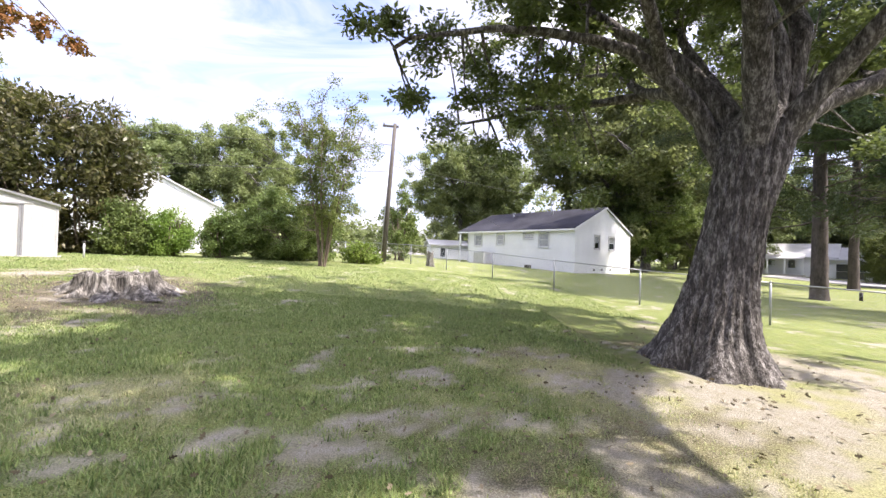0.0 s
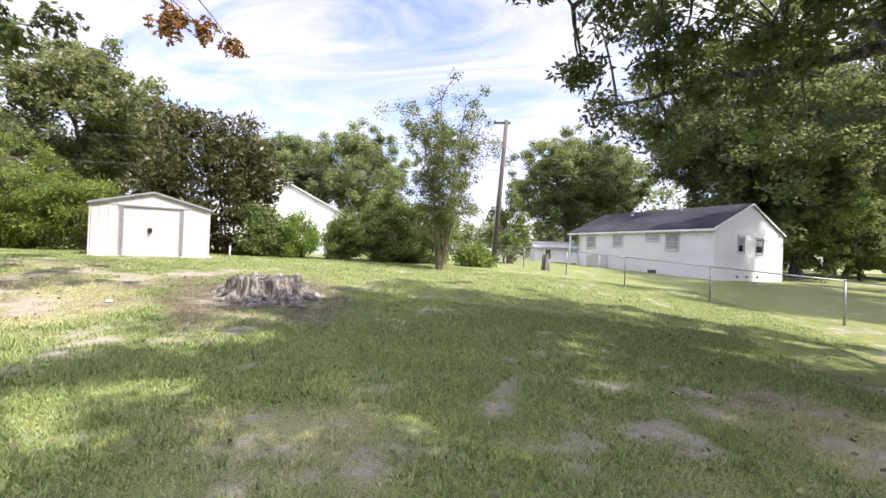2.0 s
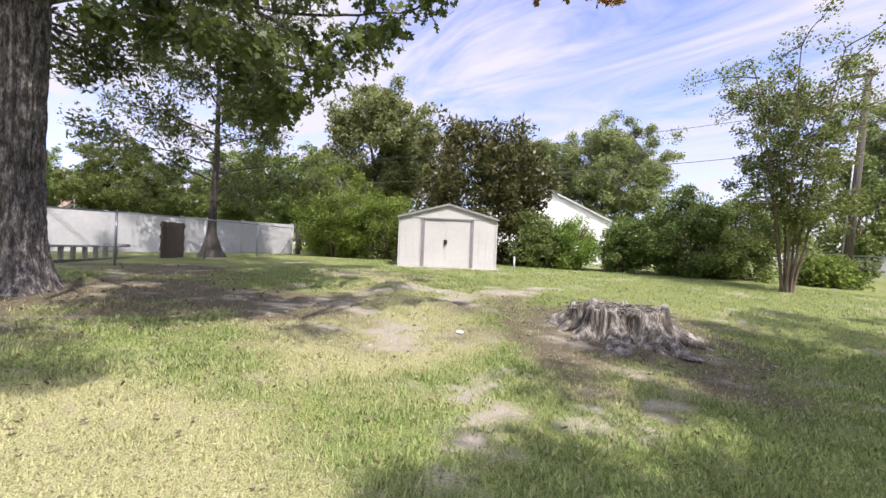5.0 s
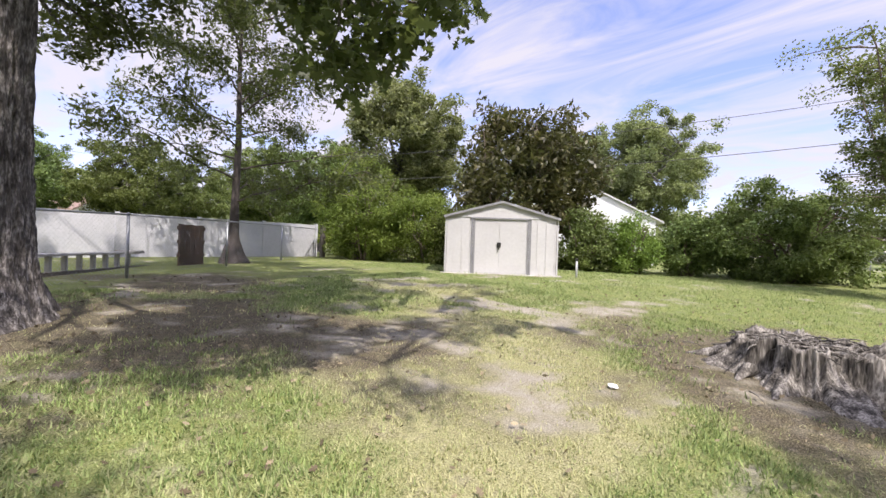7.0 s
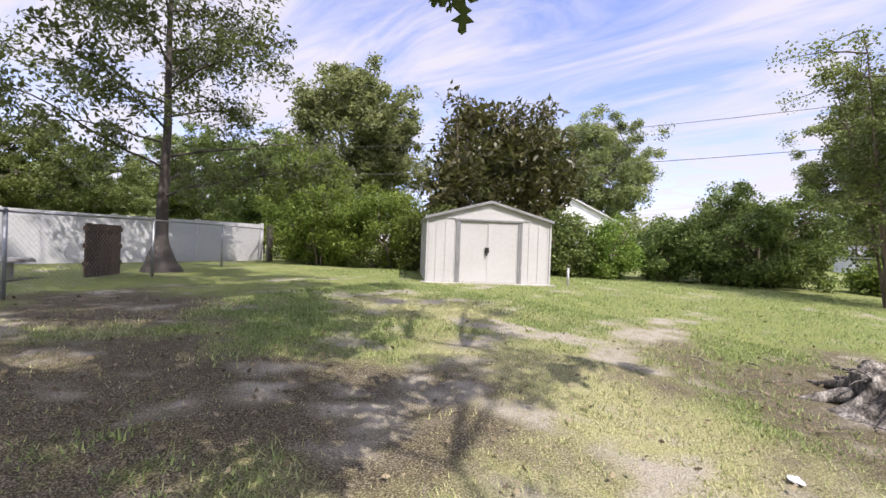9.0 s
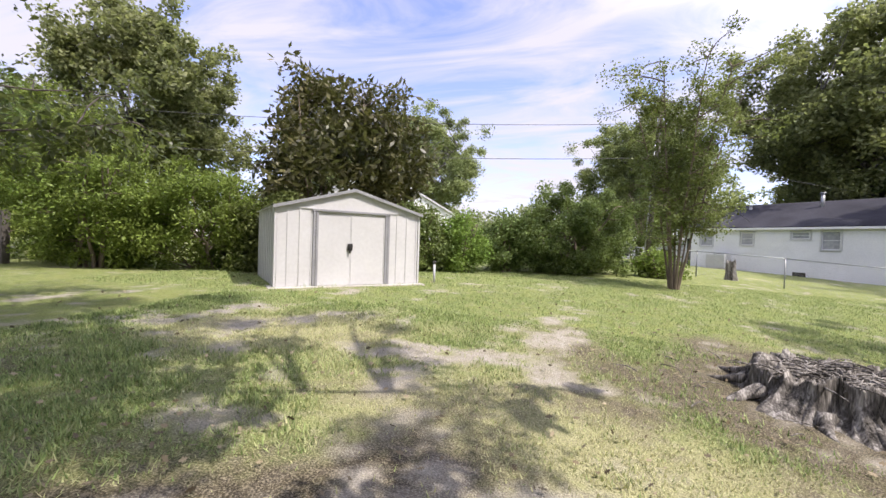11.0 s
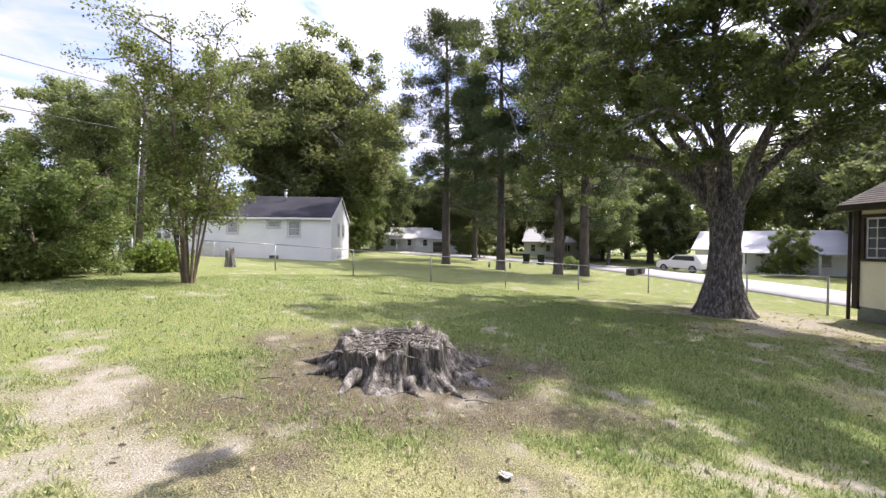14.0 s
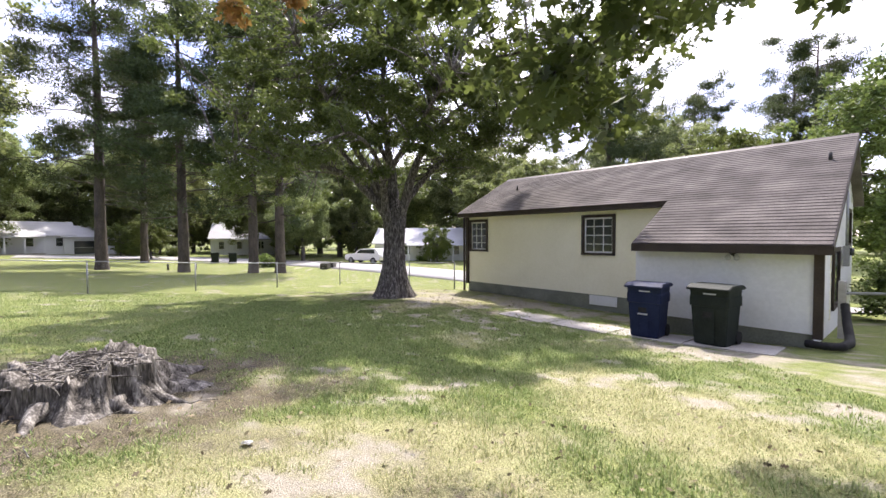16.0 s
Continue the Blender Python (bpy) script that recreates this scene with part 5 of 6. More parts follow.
def bent_limb(points, r0, r1, rng, n=34, wob=0.035):
    """A crooked limb through a few way points."""
    p = np.asarray(points, float)
    t = np.linspace(0, len(p) - 1, n)
    q = np.column_stack([np.interp(t, np.arange(len(p)), p[:, k]) for k in range(3)])
    for _ in range(2):
        q[1:-1] = (q[:-2] + 2 * q[1:-1] + q[2:]) / 4
    q[2:-1] += np.cumsum(rng.normal(0, wob, (n - 3, 3)), 0) * 0.3
    return q, r0 + (r1 - r0) * np.linspace(0, 1, n) ** 0.8


mains = []
for way, r0, r1 in ((((0.30, 0.05, 2.55), (0.12, 0.3, 3.1), (-0.2, 0.35, 3.7), (-0.9, 0.4, 4.3), (-1.7, 0.5, 4.55), (-2.9, 0.7, 4.75), (-4.4, 0.9, 4.6)), 0.18, 0.03),
                    (((0.45, 0.1, 2.8), (0.50, 0.35, 3.4), (0.0, 0.8, 4.4), (-0.5, 1.0, 4.8), (-1.2, 1.3, 5.5), (-2.2, 1.9, 6.6), (-3.0, 2.4, 7.6)), 0.20, 0.04),
                    (((0.45, -0.15, 2.7), (0.22, -0.45, 3.4), (0.0, -0.65, 4.2), (-0.4, -1.0, 5.0), (-0.5, -2.0, 6.2), (-0.7, -2.9, 6.9), (-1.0, -4.6, 7.4)), 0.21, 0.04),
                    (((0.55, -0.05, 2.8), (0.75, 0.0, 3.6), (0.8, 0.0, 4.2), (0.65, 0.1, 5.2), (0.5, 0.3, 6.8), (0.2, 0.2, 8.8)), 0.25, 0.06),
                    (((0.62, 0.0, 2.9), (1.0, 0.1, 3.5), (1.15, 0.0, 4.5), (1.1, 0.5, 5.6), (1.5, 1.2, 7.6)), 0.23, 0.05),
                    (((0.65, -0.1, 2.9), (1.2, 0.0, 3.45), (2.3, 0.0, 3.95), (3.6, 0.3, 4.7), (5.2, 0.6, 5.3)), 0.19, 0.03),
                    (((0.45, 0.15, 2.7), (0.35, 0.45, 3.2), (0.3, 1.3, 4.1), (0.2, 2.4, 4.55), (0.1, 3.3, 5.4), (-0.2, 4.8, 6.0)), 0.20, 0.03),
                    (((0.55, 0.1, 2.9), (0.7, 0.6, 3.7), (0.6, 1.7, 5.2), (0.9, 2.8, 6.9)), 0.18, 0.04),
                    (((0.6, -0.2, 2.9), (0.95, -0.5, 3.6), (1.6, -1.6, 4.9), (2.2, -3.2, 5.9), (2.6, -4.8, 6.3)), 0.17, 0.03),
                    (((-0.4, 0.38, 3.9), (-1.2, -0.4, 4.9), (-2.4, -1.2, 5.8), (-3.6, -1.8, 6.4)), 0.11, 0.03),
                    (((2.3, 0.0, 3.95), (3.0, 1.2, 4.5), (3.6, 2.8, 4.9), (3.9, 4.2, 5.0)), 0.10, 0.025),
                    (((0.2, 2.4, 4.55), (-0.9, 3.2, 4.6), (-2.2, 4.0, 4.7), (-3.4, 4.4, 4.5)), 0.10, 0.025)):
    mains.append(bent_limb(way, r0, r1, rng))
for l in mains:
    V, Fc = tubes([l], 14, 0.03, rng)
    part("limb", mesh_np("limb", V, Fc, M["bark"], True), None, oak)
cen = envelope(640, (0.3, 0.0, 7.1), 5.5, 5.8, 4.0, rng, 0.30, 0.22)
hub = np.hypot(cen[:, 0] - 0.4, cen[:, 1])
cen = cen[(hub > 1.9) | (cen[:, 2] > 5.6)]
# clumps whose shadow would fall on the sunlit soil by the trunk are left out
foot = cen[:, :2] + np.outer(cen[:, 2], (-0.965, 0.26)) / math.tan(SUN_EL)
cen = cen[((foot[:, 0] + 0.2) / 1.7) ** 2 + ((foot[:, 1] + 2.0) / 1.9) ** 2 > 1]
cen = cen[(cen[:, 2] > 3.9 + 0.10 * np.hypot(cen[:, 0], cen[:, 1]) * (rng.uniform(0, 1, len(cen)) - 0.3))]
extra = np.array([(-3.9, 1.2, 4.6), (-4.2, 2.2, 4.3), (-3.6, 3.0, 3.9), (-2.8, 4.2, 3.9), (-1.8, 4.9, 4.0), (-4.4, 0.6, 4.8), (-1.0, 3.9, 3.9), (2.5, 4.6, 3.6), (3.4, 3.6, 3.4), (4.6, 2.4, 3.7), (0.2, -4.6, 5.4), (-0.4, -5.0, 5.6), (0.3, -5.2, 5.5), (5.3, 0.4, 3.9), (0.6, 5.3, 3.9), (-0.2, 5.6, 4.3), (-2.4, 2.8, 4.4), (-3.2, 1.8, 4.2)])
over = np.column_stack([rng.uniform(-1.8, 1.2, 60), rng.uniform(-6.4, -3.0, 60), rng.uniform(5.6, 9.2, 60)])
cen = np.concatenate([cen, extra, extra + rng.normal(0, 0.5, extra.shape), over])
V, Fc = tubes(twiggy(mains, cen, rng, 0.03), 6)
tagged(part("twig_work", mesh_np("twig_work", V, Fc, M["bark"], True), None, oak), kind="stuff")
pos = clump_points(cen, rng.uniform(0.26, 0.60, len(cen)), 270, rng, 0.55, 0.6)
part("crown", leaf_mesh("oak_crown", pos, 0.13, M["oak_leaf"], rng, "long", 0.2), None, oak, "dense dark green oak leaves")

# the shade tree by the west fence
rng = np.random.RandomState(33)
TX, TY = -12.63, 1.66
shade_tree = thing("oak_tree", pose(TX, TY, L(TX, TY) - 0.05), "tall old oak with furrowed bark and long overhanging branches", "tree")
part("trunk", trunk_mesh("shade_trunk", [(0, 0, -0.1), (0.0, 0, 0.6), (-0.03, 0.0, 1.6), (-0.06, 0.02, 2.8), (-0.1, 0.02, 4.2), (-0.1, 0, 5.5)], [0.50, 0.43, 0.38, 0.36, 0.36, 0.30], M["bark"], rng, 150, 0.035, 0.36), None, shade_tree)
F0 = np.array([-0.1, 0.0, 4.2])
mains = []
for q, r0, r1, bow in (((5.6, 3.8, 4.9), 0.11, 0.02, 1.0), ((3.4, 0.6, 4.4), 0.15, 0.04, 0.8), ((2.8, 4.2, 6.4), 0.16, 0.05, 0.4), ((0.3, 3.9, 5.3), 0.13, 0.04, 0.5), ((-3.0, 2.4, 6.6), 0.16, 0.05, 0.4), ((-1.2, -2.6, 7.4), 0.18, 0.06, 0.2), ((3.2, -3.2, 6.9), 0.18, 0.05, 0.3), ((0.6, 0.6, 11.8), 0.22, 0.06, 0.0), ((-2.4, 1.2, 10.4), 0.14, 0.04, 0.2), ((2.6, -1.0, 10.8), 0.14, 0.04, 0.2), ((5.6, -0.8, 6.6), 0.16, 0.04, 0.5), ((8.6, 1.4, 7.4), 0.09, 0.02, 0.9), ((7.6, -2.6, 7.6), 0.09, 0.02, 0.7)):
    mains.append(limb(F0 + rng.normal(0, 0.06, 3), np.array(q), r0, r1, rng, bow, 0.1))
for l in mains:
    V, Fc = tubes([l], 12, 0.03, rng)
    part("limb", mesh_np("limb", V, Fc, M["bark"], True), None, shade_tree)
# largely unseen clumps, spread east to shade the ground; upper ones shade the fence
cen = envelope(250, (3.4, 0.9, 7.7), 6.0, 4.8, 2.6, rng, 0.3)
upper = envelope(170, (0.6, 0.4, 11.3), 4.6, 4.6, 3.0, rng, 0.3)
extra = np.array([(-1.2, 1.0, 3.9), (-1.7, 0.6, 4.2), (-0.9, 1.5, 4.0), (-2.2, 1.2, 4.5), (1.8, 2.2, 5.4), (3.0, 3.0, 5.6)])
cen = np.concatenate([cen, upper, extra, extra + rng.normal(0, 0.35, extra.shape), extra + rng.normal(0, 0.4, extra.shape)])
V, Fc = tubes(twiggy(mains, cen, rng, 0.05), 6)
tagged(part("twig_work", mesh_np("twig_work", V, Fc, M["bark"], True), None, shade_tree), kind="stuff")
pos = clump_points(cen, rng.uniform(0.28, 0.58, len(cen)), 250, rng, 0.5, 0.65)
part("crown", leaf_mesh("shade_crown", pos, 0.115, M["oak_leaf"], rng, "long", 0.2), None, shade_tree, "dark green oak leaves")
# the low spray of leaves over the path, with lobed leaves
zb = L(TX, TY) - 0.05
low = np.array([(-8.62, 3.69, 3.0), (-8.42, 3.36, 2.95), (-8.08, 3.57, 3.0), (-8.3, 3.5, 3.3), (-7.8, 3.3, 3.3), (-8.0, 3.9, 3.35), (-8.7, 3.3, 3.4), (-8.3, 2.9, 3.5), (-7.6, 2.9, 3.65), (-9.0, 3.6, 3.7), (-8.2, 2.4, 3.8), (-7.5, 2.3, 3.9), (-8.9, 2.6, 3.9), (-8.8, 2.2, 3.5), (-9.0, 4.6, 4.0), (-9.3, 5.5, 4.5), (-8.6, 5.0, 4.4),
                (-9.8, 2.4, 4.0), (-9.5, 2.7, 3.85), (-9.2, 2.8, 3.8), (-8.9, 3.0, 3.7), (-8.6, 3.4, 3.6), (-8.2, 3.9, 3.75), (-7.9, 4.2, 3.8), (-7.6, 4.5, 3.95), (-9.3, 2.5, 4.3), (-8.7, 3.1, 4.2), (-8.1, 3.8, 4.2), (-7.7, 4.3, 4.3), (-7.3, 4.8, 4.3), (-9.0, 3.2, 4.4), (-8.4, 3.6, 4.4)]) - np.array([TX, TY, zb])
T0 = np.array([TX, TY, zb])
subs = [bent_limb(np.array(w) - T0, 0.03, 0.01, rng, 24, 0.03) for w in (((-9.23, 2.26, 5.2), (-8.8, 2.4, 4.4), (-8.5, 2.9, 3.8), (-8.3, 3.4, 3.4)), ((-8.8, 2.4, 4.4), (-8.1, 2.2, 4.1), (-7.6, 2.6, 3.8), (-7.8, 3.3, 3.45)), ((-8.5, 2.9, 3.8), (-8.8, 3.5, 3.7), (-9.0, 4.6, 4.0), (-9.2, 5.4, 4.4)), ((-9.9, 2.2, 4.9), (-9.0, 3.0, 4.4), (-8.3, 3.8, 4.2), (-7.4, 4.7, 4.3)))]
low[:, 2] += 0.12
V, Fc = tubes(subs + twiggy(subs, low, rng, 0.012, 9), 6)
part("low_branch", mesh_np("low_branch", V, Fc, M["bark"], True), None, shade_tree)
pos = clump_points(low, rng.uniform(0.20, 0.38, len(low)), 130, rng, 0.6, 0.8)
part("low_leaves", leaf_mesh("low_leaves", pos, 0.115, M["oak_leaf"], rng, "lobed", 0.7), None, shade_tree, "lobed green oak leaves hanging low")
dead = np.array([(-6.45, 5.75, 4.95), (-6.34, 6.15, 4.95), (-6.03, 6.4, 4.78), (-6.5, 5.65, 4.72)]) - np.array([TX, TY, zb])
V, Fc = tubes(twiggy(mains, dead, rng, 0.015, 9), 5)
part("dead_twig", mesh_np("dead_twig", V, Fc, M["bark"], True), None, shade_tree)
pos = clump_points(dead, np.array([0.2, 0.17, 0.17, 0.2]), 75, rng, 0.6, 1.0)
part("dead_leaves", leaf_mesh("dead_leaves", pos, 0.13, M["dead_leaf"], rng, "lobed", 0.7), None, shade_tree, "clusters of dead orange brown leaves")


def small_tree(name, x, y, label, seed, stems, height, spread, leaf, size, n_clumps, per, bark, crown_low=0.3, shape="rhomb", clump=(0.35, 0.7), r0=0.07, category="tree"):
    """Several stems that fan out from one foot, leafy from crown_low of the height upward."""
    rng = np.random.RandomState(seed)
    t = thing(name, pose(x, y, L(x, y) - 0.03), label, category)
    ls = []
    for k in range(stems):
        an = k * 6.283 / stems + rng.uniform(-0.3, 0.3)
        sp = spread * rng.uniform(0.35, 1.0)
        h = height * rng.uniform(0.75, 1.0)
        ls.append(limb((0.2 * math.cos(an), 0.2 * math.sin(an), 0), (sp * math.cos(an), sp * math.sin(an), h), r0 * rng.uniform(0.7, 1.1), 0.012, rng, -0.0, 0.06))
        ls[-1][0][:, :2] *= (0.6 + 0.4 * np.linspace(0, 1, 14) ** 1.3)[:, None]
        V, Fc = tubes([ls[-1]], 8, 0.04, rng)
        part("stem", mesh_np("stem", V, Fc, bark, True), None, t)
    pts = np.concatenate([l[0][int(14 * crown_low):] for l in ls])
    cen = pts[rng.randint(0, len(pts), n_clumps)] + rng.normal(0, 1, (n_clumps, 3)) * np.array([spread * 0.28, spread * 0.28, height * 0.05])
    V, Fc = tubes(twiggy(ls, cen, rng, 0.02), 5)
    tagged(part("twig_work", mesh_np("twig_work", V, Fc, bark, True), None, t), kind="stuff")
    pos = clump_points(cen, rng.uniform(*clump, n_clumps), per, rng, 0.5, 0.9)
    part("crown", leaf_mesh("crown", pos, size, leaf, rng, shape, 0.1, 0.9), None, t)
    return t


small_tree("crape_myrtle", -5.0, 16.9, "slender crape myrtle with many stems fanning upward", 5, 9, 7.2, 1.75, M["myrtle_leaf"], 0.08, 250, 130, M["smooth_bark"], 0.34, "rhomb", (0.2, 0.46), 0.040)
rng = np.random.RandomState(6)
sap = thing("young_tree", pose(-19.6, 6.5, L(-19.6, 6.5) - 0.03), "slim young tree with sparse small leaves and dark trunk", "tree")
part("trunk", trunk_mesh("young_trunk", [(0.15, 0.0, -0.1), (0.05, 0, 0.3), (0, 0, 0.8), (0.02, 0, 2), (0, 0.05, 3.6), (0.05, 0, 6.0), (0.05, 0.1, 10.6)], [0.42, 0.27, 0.14, 0.11, 0.09, 0.06, 0.02], M["pine_bark"], rng, 20, 0.08, 0.16), None, sap)
ls = []
for k, z in enumerate(np.linspace(1.9, 10.2, 26)):
    an, ln = k * 2.4 + rng.uniform(-0.4, 0.4), rng.uniform(2.5, 5.2) * (1.15 - 0.062 * z)
    ls.append(limb((0.02, 0.03, z), (ln * math.cos(an), ln * math.sin(an), z + rng.uniform(0.3, 1.3)), 0.035, 0.008, rng, 0.15, 0.07))
    V, Fc = tubes([ls[-1]], 7, 0.04, rng)
    part("limb", mesh_np("limb", V, Fc, M["pine_bark"], True), None, sap)
pts = np.concatenate([l[0][4:] for l in ls])
cen = pts[rng.randint(0, len(pts), 460)] + rng.normal(0, 0.3, (460, 3))
V, Fc = tubes(twiggy(ls, cen, rng, 0.014), 5)
tagged(part("twig_work", mesh_np("twig_work", V, Fc, M["pine_bark"], True), None, sap), kind="stuff")
pos = clump_points(cen, rng.uniform(0.3, 0.65, len(cen)), 84, rng, 0.5, 0.9)
part("crown", leaf_mesh("crown", pos, 0.14, M["oak_leaf"], rng, "long", 0.2, 0.8), None, sap)


def bush(name, x, y, rx, ry, h, label, seed, leaf, size, n, per, shape="rhomb", turn=0.0, clump=(0.35, 0.65), low=0.0, category="bush"):
    """A dense mound of leaves on a few stems."""
    rng = np.random.RandomState(seed)
    t = thing(name, pose(x, y, L(x, y) - 0.05, 0, 0, turn), label, category)
    c = envelope(n, (0, 0, h * (0.46 + low / 2)), rx, ry, h * (0.54 - low / 2), rng, 0.55, 0.22)
    c[:, 2] = np.maximum(c[:, 2], 0.25 + low * h)
    ls = [limb((rng.uniform(-0.3, 0.3) * rx, rng.uniform(-0.3, 0.3) * ry, -0.1), (rng.uniform(-0.7, 0.7) * rx, rng.uniform(-0.7, 0.7) * ry, h * 0.8), 0.06, 0.015, rng, 0.0, 0.08) for _ in range(9)]
    for l in ls:
        V, Fc = tubes([l], 7)
        part("stem", mesh_np("stem", V, Fc, M["smooth_bark"], True), None, t)
    V, Fc = tubes(twiggy(ls, c[::3], rng, 0.02), 5)
    tagged(part("twig_work", mesh_np("twig_work", V, Fc, M["smooth_bark"], True), None, t), kind="stuff")
    pos = clump_points(c, rng.uniform(*clump, n) * 0.82, per, rng, 0.5, 0.8)
    part("foliage", leaf_mesh("foliage", pos, size, leaf, rng, shape, 0.1, 0.9), None, t)
    return t


mag = bush("magnolia_tree", -15.7, 16.4, 2.9, 2.6, 6.5, "broad dark magnolia with glossy bronze green leaves", 9, M["magnolia_leaf"], 0.26, 330, 75, "long", 40, (0.5, 0.9), 0.0, "tree")
bush("hedge", -20.6, 11.9, 1.9, 1.5, 3.2, "bright lime green shrub growing along the boundary", 10, M["lime_leaf"], 0.115, 130, 230, "long", 20)
bush("hedge", -18.2, 13.0, 1.9, 1.5, 2.9, "bright lime green shrub growing along the boundary", 11, M["lime_leaf"], 0.115, 130, 230, "long", 20)
bush("hedge", -16.2, 13.6, 1.3, 1.2, 2.4, "dark green shrub beside the garden shed", 12, M["shrub_leaf"], 0.105, 90, 230)
bush("shrub", -23.8, 13.6, 2.4, 2.0, 5.0, "tall feathery green shrub behind the boundary", 13, M["lime_leaf"], 0.13, 130, 210, "long")
bush("shrub", -11.6, 17.3, 0.8, 0.8, 2.1, "upright light green shrub between shed and thicket", 14, M["lime_leaf"], 0.11, 60, 230, "long")
bush("shrub", -12.9, 16.6, 0.9, 0.9, 2.3, "dark leafy shrub behind the garden shed", 15, M["shrub_leaf"], 0.105, 60, 240)
bush("shrub", -10.2, 18.6, 0.8, 0.8, 2.3, "light green shrub at the edge of the thicket", 24, M["shrub_leaf"], 0.105, 60, 240)
bush("thicket", -7.9, 20.2, 2.9, 1.9, 3.2, "rounded thicket of tangled vines and shrubs", 16, M["shrub_leaf"], 0.095, 230, 290, "rhomb", 35)
bush("shrub", -4.3, 21.2, 0.9, 0.8, 1.1, "small light shrub near the utility pole", 17, M["lime_leaf"], 0.12, 40, 110)
bush("shrub", -3.2, 29.0, 1.3, 1.3, 5.2, "young pine like tree behind the utility pole", 18, M["shrub_leaf"], 0.16, 70, 120)


# ---- bigger trees beyond ----
def broadleaf(seed, height, rx, leaf, n, per, size, mid=0.60, deep=0.38):
    rng = np.random.RandomState(seed)
    t = thing("tree", pose(0, 0, 0), "tall leafy green tree beyond the lawn", "tree")
    part("trunk", trunk_mesh("trunk", [(0, 0, -0.3), (0.1, 0, height * 0.15), (0, 0.1, height * 0.35), (0.1, 0, height * 0.6)], [height * 0.026, height * 0.022, height * 0.018, height * 0.008], M["bark"], rng, 20, 0.06, 0.2), None, t)
    f = np.array([0, 0.1, height * 0.3])
    ls = [limb(f + np.array([0, 0, rng.uniform(0, height * 0.25)]), (rx * 0.75 * math.cos(a), rx * 0.75 * math.sin(a), height * rng.uniform(0.5, 0.85)), height * 0.012, 0.03, rng, 0.3, 0.15) for a in np.linspace(0, 6.28, 9)[:-1] + rng.uniform(0, 0.5, 8)]
    bough = envelope(n // 4, (0, 0, height * mid), rx, rx, height * deep, rng, 0.42, 0.17)
    c = np.repeat(bough, 4, 0) + rng.normal(0, 1, (len(bough) * 4, 3)) * np.array([0.055, 0.055, 0.040]) * height
    for l in ls:
        V, Fc = tubes([l], 7)
        part("limb", mesh_np("limb", V, Fc, M["bark"], True), None, t)
    V, Fc = tubes(twiggy(ls, bough, rng, 0.07, 6), 5)
    tagged(part("twig_work", mesh_np("twig_work", V, Fc, M["bark"], True), None, t), kind="stuff")
    pos = clump_points(c, rng.uniform(0.030, 0.072, len(c)) * height, per, rng, 0.6, 0.8)
    part("crown", leaf_mesh("crown", pos, size, leaf, rng, "rhomb", 0.2, 0.7), None, t)
    return t


def pine(seed, height):
    rng = np.random.RandomState(seed)
    t = thing("pine_tree", pose(0, 0, 0), "tall straight pine with dark needles and bare lower trunk", "tree")
    part("trunk", trunk_mesh("trunk", [(0, 0, -0.3), (0, 0, height * 0.2), (0.1, 0, height * 0.5), (0, 0.1, height * 0.97)], [0.36, 0.30, 0.22, 0.05], M["pine_bark"], rng, 22, 0.06, 0.2), None, t)
    ls, c = [], []
    for z in np.linspace(height * 0.20, height * 0.97, 58):
        a = rng.uniform(0, 6.28)
        r = height * 0.20 * rng.uniform(0.45, 1.25) * (1.0 if z < height * 0.75 else 1.35 - 1.25 * (z / height - 0.47))
        e = np.array([r * math.cos(a), r * math.sin(a), z + rng.uniform(-0.9, 1.3)])
        ls.append(limb((0, 0, z), e, 0.055, 0.015, rng, rng.uniform(-0.3, 0.5), 0.16))
        if rng.rand() < (0.75 if z < height * 0.34 else 0.12):
            continue
        for k in (0.5, 0.72, 0.9, 1.0):
            c.append(np.array([0, 0, z]) * (1 - k) + e * k + rng.normal(0, 0.38, 3))
    for l in ls:
        V, Fc = tubes([l], 6)
        part("limb", mesh_np("limb", V, Fc, M["pine_bark"], True), None, t)
    c = np.array(c)
    pos = clump_points(c, rng.uniform(0.55, 1.25, len(c)), 330, rng, 0.5, 0.6)
    part("crown", leaf_mesh("crown", pos, 0.30, M["pine_leaf"], rng, "needle", -0.2, 0.8), None, t)
    return t


def plant(src, x, y, k, turn, label=""):
    p = copy_thing(src, Matrix.Translation((x, y, L(x, y) - 0.05)) @ pose(0, 0, 0, 0, 0, turn) @ Matrix.Scale(k, 4))
    if label:
        p["label"] = label
    return p


